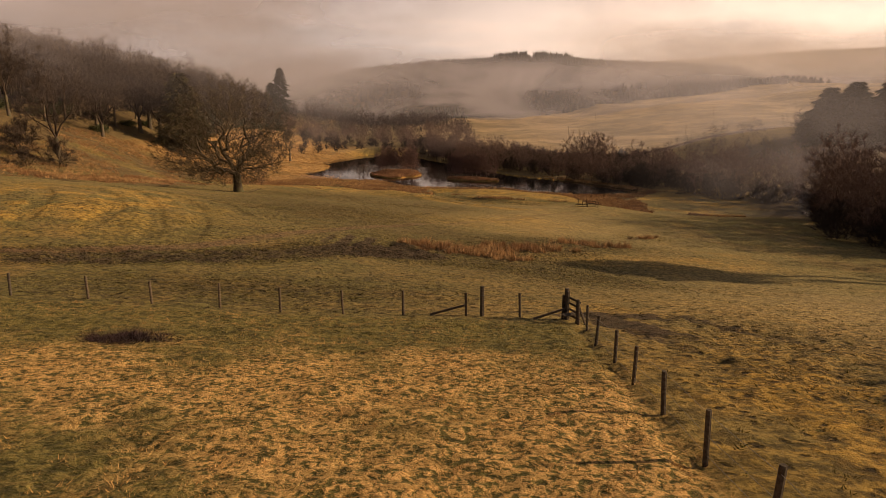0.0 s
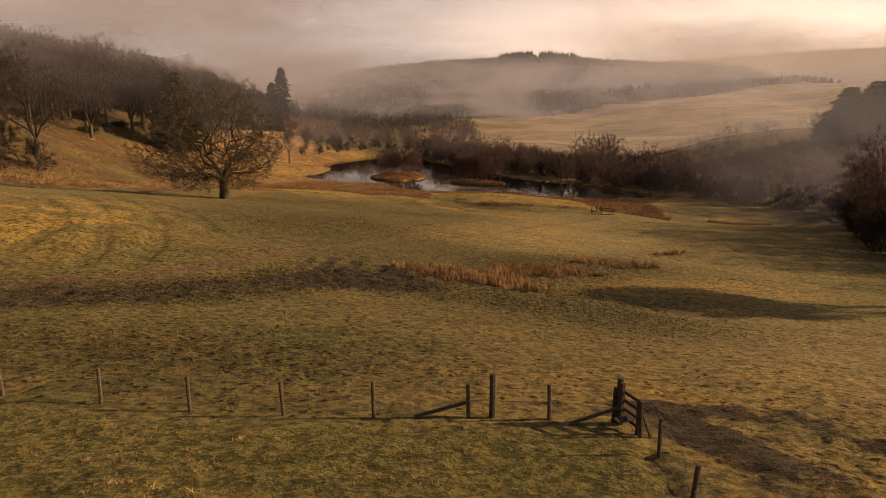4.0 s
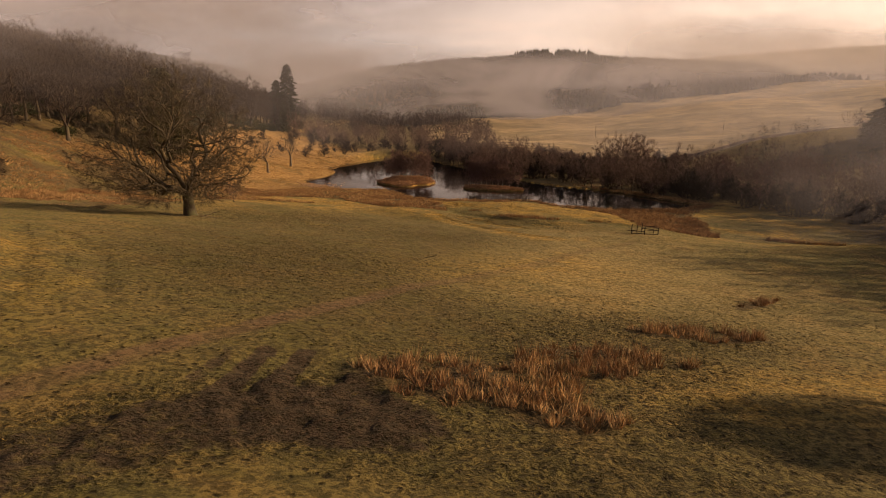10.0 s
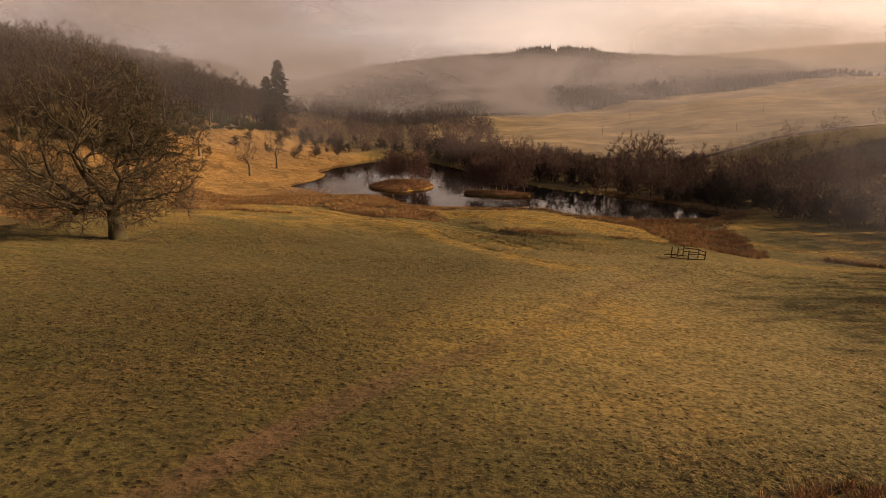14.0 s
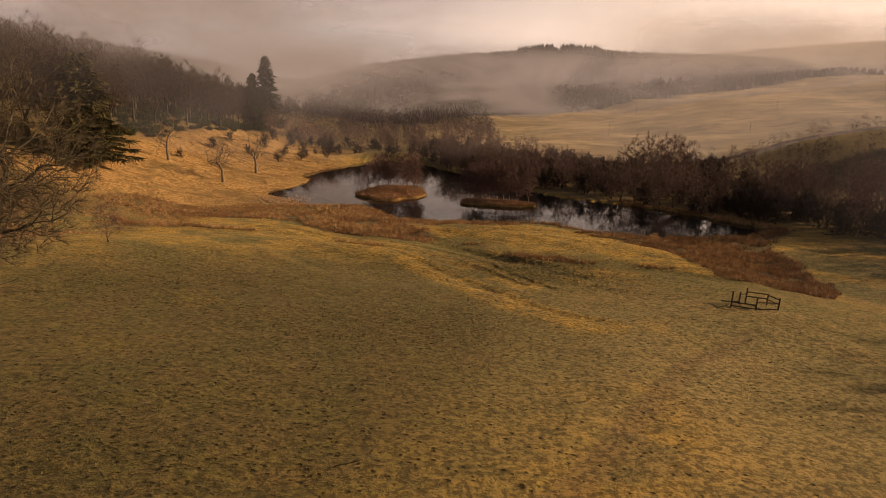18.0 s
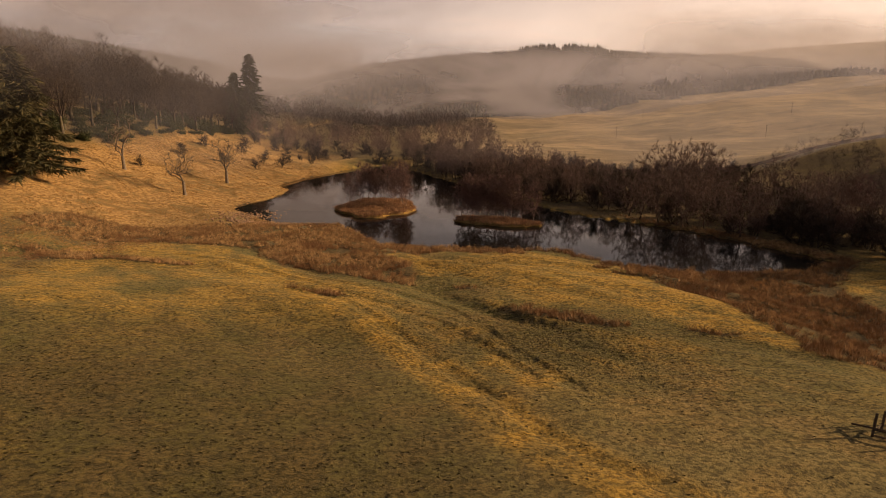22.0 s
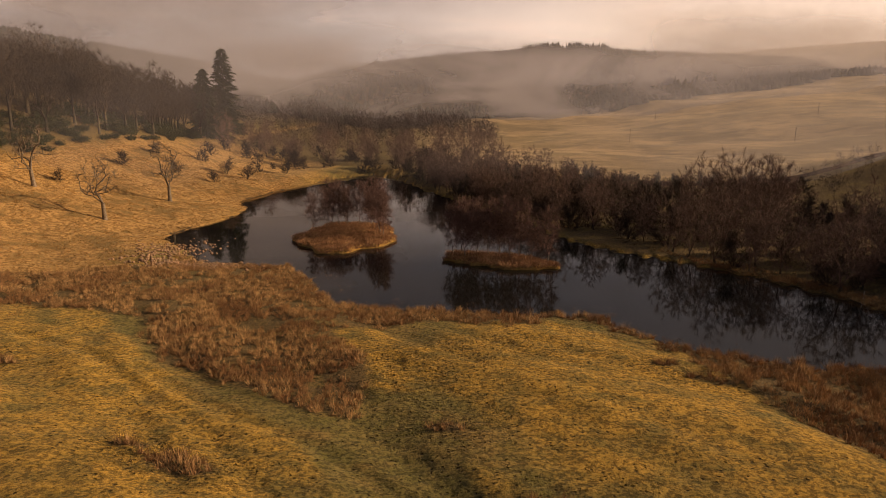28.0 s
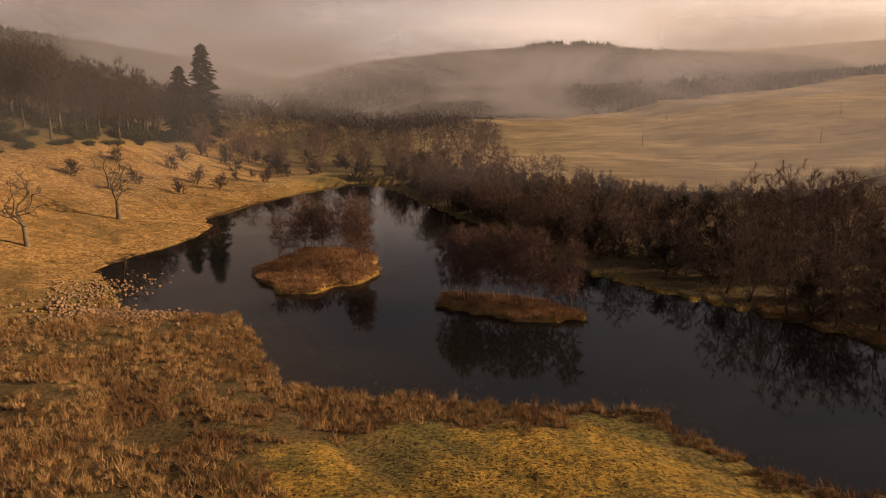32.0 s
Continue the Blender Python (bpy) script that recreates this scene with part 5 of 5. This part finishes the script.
def bare_wood(name, count, box, inside, tall, label, seed):
    """A distant leafless wood: each tree a stem with a spray of rods."""
    rng = np.random.default_rng(seed)
    x, y = random_places(count, box, inside, seed)
    z = height(x, y)
    rods = 90
    n = len(x) * rods
    h = np.repeat(rng.uniform(0.75, 1.2, len(x)) * tall, rods)
    out = rng.normal(size=(n, 3))
    out /= np.linalg.norm(out, axis=1)[:, None]
    p = np.stack([np.repeat(x, rods), np.repeat(y, rods), np.repeat(z, rods) + h * 0.5], 1) + out * np.stack([h * 0.20, h * 0.20, h * 0.34], 1) * rng.uniform(0.2, 1, (n, 1)) ** 0.6
    way = rng.normal(0, 0.5, (n, 3)) + out * 0.7 + np.array((0, 0, 0.4))
    v1, f1 = spikes(p, way, h * rng.uniform(0.08, 0.20, n), h * 0.006, rng, 0.0, True)
    base = np.stack([x, y, z - 0.5], 1)
    v2, f2 = spikes(base, np.tile((0.0, 0.0, 1.0), (len(x), 1)) + rng.normal(0, 0.04, (len(x), 3)), tall * 0.75, tall * 0.005, rng)
    tagged(put(name, mesh_of(name, np.concatenate([v1, v2]), np.concatenate([f1, f2 + len(v1)]), 3, FAR_TWIGS)), label, "wood", kind="stuff")


bare_wood("far_wood", 900, (-330, 40, 430, 640), lambda x, y: (x < 22 - 0.12 * (y - 430)) * 1.0, 17, "leafless wood at the head of the lake", 17)
bare_wood("far_wood", 500, (-420, -230, 100, 460), lambda x, y: 1.0 + 0 * x, 22, "leafless wood high on the western slope", 18)
bare_wood("far_wood", 200, (84, 150, 205, 330), lambda x, y: (x > 84 + 0.1 * (y - 205)) * 1.0, 6, "dark leafless scrub east of the lake", 20)
bare_wood("far_wood", 170, (95, 230, 60, 330), lambda x, y: (x > 100 + 0.1 * (y - 100)) * (x < 200) * (y > 150), 9, "dark leafless wood east of the pasture", 19)

for x, y in ((97, 485), (185, 478), (150, 620), (240, 560)):
    pole = empty("telegraph_pole", (x, y, ground_z(x, y)), "thin wooden pole standing in the far field", "pole", "far poles")
    bar("post", pole, (0, 0, -0.4), (0, 0, 7.5), 0.22, 0.22, taper=0.7)
    bar("crossarm", pole, (-0.7, 0, 7.0), (0.7, 0, 7.0), 0.12, 0.14)


def field_wall(points, label):
    root = tagged(new("field_wall"), label, "wall")
    bm = bmesh.new()
    for (ax, ay), (bx, by) in zip(points, points[1:]):
        steps = max(2, int(math.hypot(bx - ax, by - ay) / 4))
        for k in range(steps):
            s, e = k / steps, (k + 1) / steps
            p = [(ax + (bx - ax) * t, ay + (by - ay) * t) for t in (s, e)]
            q = [Vector((*c, ground_z(*c) + 0.5)) for c in p]
            box_bm(bm, q[0], q[1], 0.6, 1.3 + 0.2 * math.sin(k * 1.7))
    part("stonework", bm, STONE, root)


field_wall([(60, 327), (75, 321), (110, 322), (150, 330), (200, 333)], "low dark stone wall along the far field")


# ---- mist ----
def mist(name, y, x0, x1, z0, z1, thick, low, high, west, label, patch=0.01, seed=0.0, tint=(0.58, 0.54, 0.60)):
    """A flat sheet as a thin bank of mist that light passes through: thick is its cover at its densest, low..high the
    heights between which it lies, tint its painted brightness.
    """
    def build(n, shader, out):
        n.tree.nodes.remove(shader)
        where = n.add("ShaderNodeNewGeometry").outputs["Position"]
        axis = n.add("ShaderNodeSeparateXYZ", {0: where})
        moved = n.add("ShaderNodeMapping", {0: where, 1: (seed * 310, 0, seed * 57), 3: (1.0, 1.0, 2.2)}).outputs[0]
        wisp = n.steps(n.noise(moved, patch, 5.0, 0.55, 0.4), 0.30, 0.68)
        wave = n.math("MULTIPLY", n.math("SUBTRACT", n.noise(moved, patch * 0.6, 3.0), 0.5), 30.0)
        level = n.math("ADD", axis.outputs[2], wave)
        body = n.math("MULTIPLY", n.steps(level, low[0], low[1]), n.steps(level, high[0], high[1], 1.0, 0.0))
        ends = n.math("MULTIPLY", n.steps(axis.outputs[0], x0, x0 + 0.12 * (x1 - x0)), n.steps(axis.outputs[0], x1 - 0.3 * (x1 - x0), x1, 1.0, 0.0))
        side = n.steps(axis.outputs[0], west[0], west[1], 1.0, west[2])
        cover = n.math("MULTIPLY", n.math("MULTIPLY", body, ends), n.math("MULTIPLY", side, n.steps(wisp, 0.0, 1.0, 0.25 * thick, thick)))
        # one fixed normal lights the whole sheet evenly; its glow comes from tint
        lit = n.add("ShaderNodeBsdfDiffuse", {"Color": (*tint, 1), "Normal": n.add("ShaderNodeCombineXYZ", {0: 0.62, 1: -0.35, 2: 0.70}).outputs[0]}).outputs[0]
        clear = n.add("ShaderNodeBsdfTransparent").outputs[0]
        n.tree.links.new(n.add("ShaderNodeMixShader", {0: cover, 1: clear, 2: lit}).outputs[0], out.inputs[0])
    mat = material("mist_" + name, 1.0, build)
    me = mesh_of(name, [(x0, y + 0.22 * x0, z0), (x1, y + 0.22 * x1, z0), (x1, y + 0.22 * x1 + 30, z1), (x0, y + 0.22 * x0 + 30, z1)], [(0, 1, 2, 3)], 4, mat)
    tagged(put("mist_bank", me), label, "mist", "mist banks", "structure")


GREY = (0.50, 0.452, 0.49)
mist("near", 200, -420, 60, 8, 120, 0.50, (24, 62), (200, 260), (-70, 20, 0.0), "thin mist drifting over the western wood", 0.012, 0.3, GREY)
mist("east_haze", 125, 30, 420, 0, 70, 0.19, (-20, -8), (34, 58), (0, 10, 1.0), "faint haze over the eastern wood", 0.012, 8.1)
mist("veil", 290, -700, 700, 2, 140, 0.15, (0, 12), (70, 140), (-60, 140, 2.0), "thin haze over the lake's end", 0.008, 1.1)
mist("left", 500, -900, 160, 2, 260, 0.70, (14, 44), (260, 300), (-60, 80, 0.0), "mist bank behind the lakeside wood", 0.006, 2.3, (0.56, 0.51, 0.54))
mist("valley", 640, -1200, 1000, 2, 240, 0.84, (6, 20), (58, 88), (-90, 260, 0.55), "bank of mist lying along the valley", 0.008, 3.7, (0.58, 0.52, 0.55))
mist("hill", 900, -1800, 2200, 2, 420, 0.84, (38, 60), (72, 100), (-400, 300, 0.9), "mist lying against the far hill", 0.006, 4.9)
# eastern sheets: glow towards the sun painted with paler, warmer tints
mist("east", 850, 60, 2600, 20, 300, 0.55, (58, 84), (110, 165), (0, 10, 1.0), "mist on the eastern moor, its sunward glow in the tint", 0.004, 7.3, (0.86, 0.74, 0.68))
mist("far_east", 1700, 300, 4000, 40, 500, 0.7, (40, 60), (190, 300), (0, 10, 1.0), "haze before the furthest hill, its glow in the tint", 0.002, 9.3, (0.90, 0.78, 0.72))
mist("cloud", 1100, -2600, 300, 40, 900, 0.97, (50, 90), (1500, 1600), (-330, -120, 0.0), "low cloud covering the western hilltops", 0.0016, 6.1, GREY)
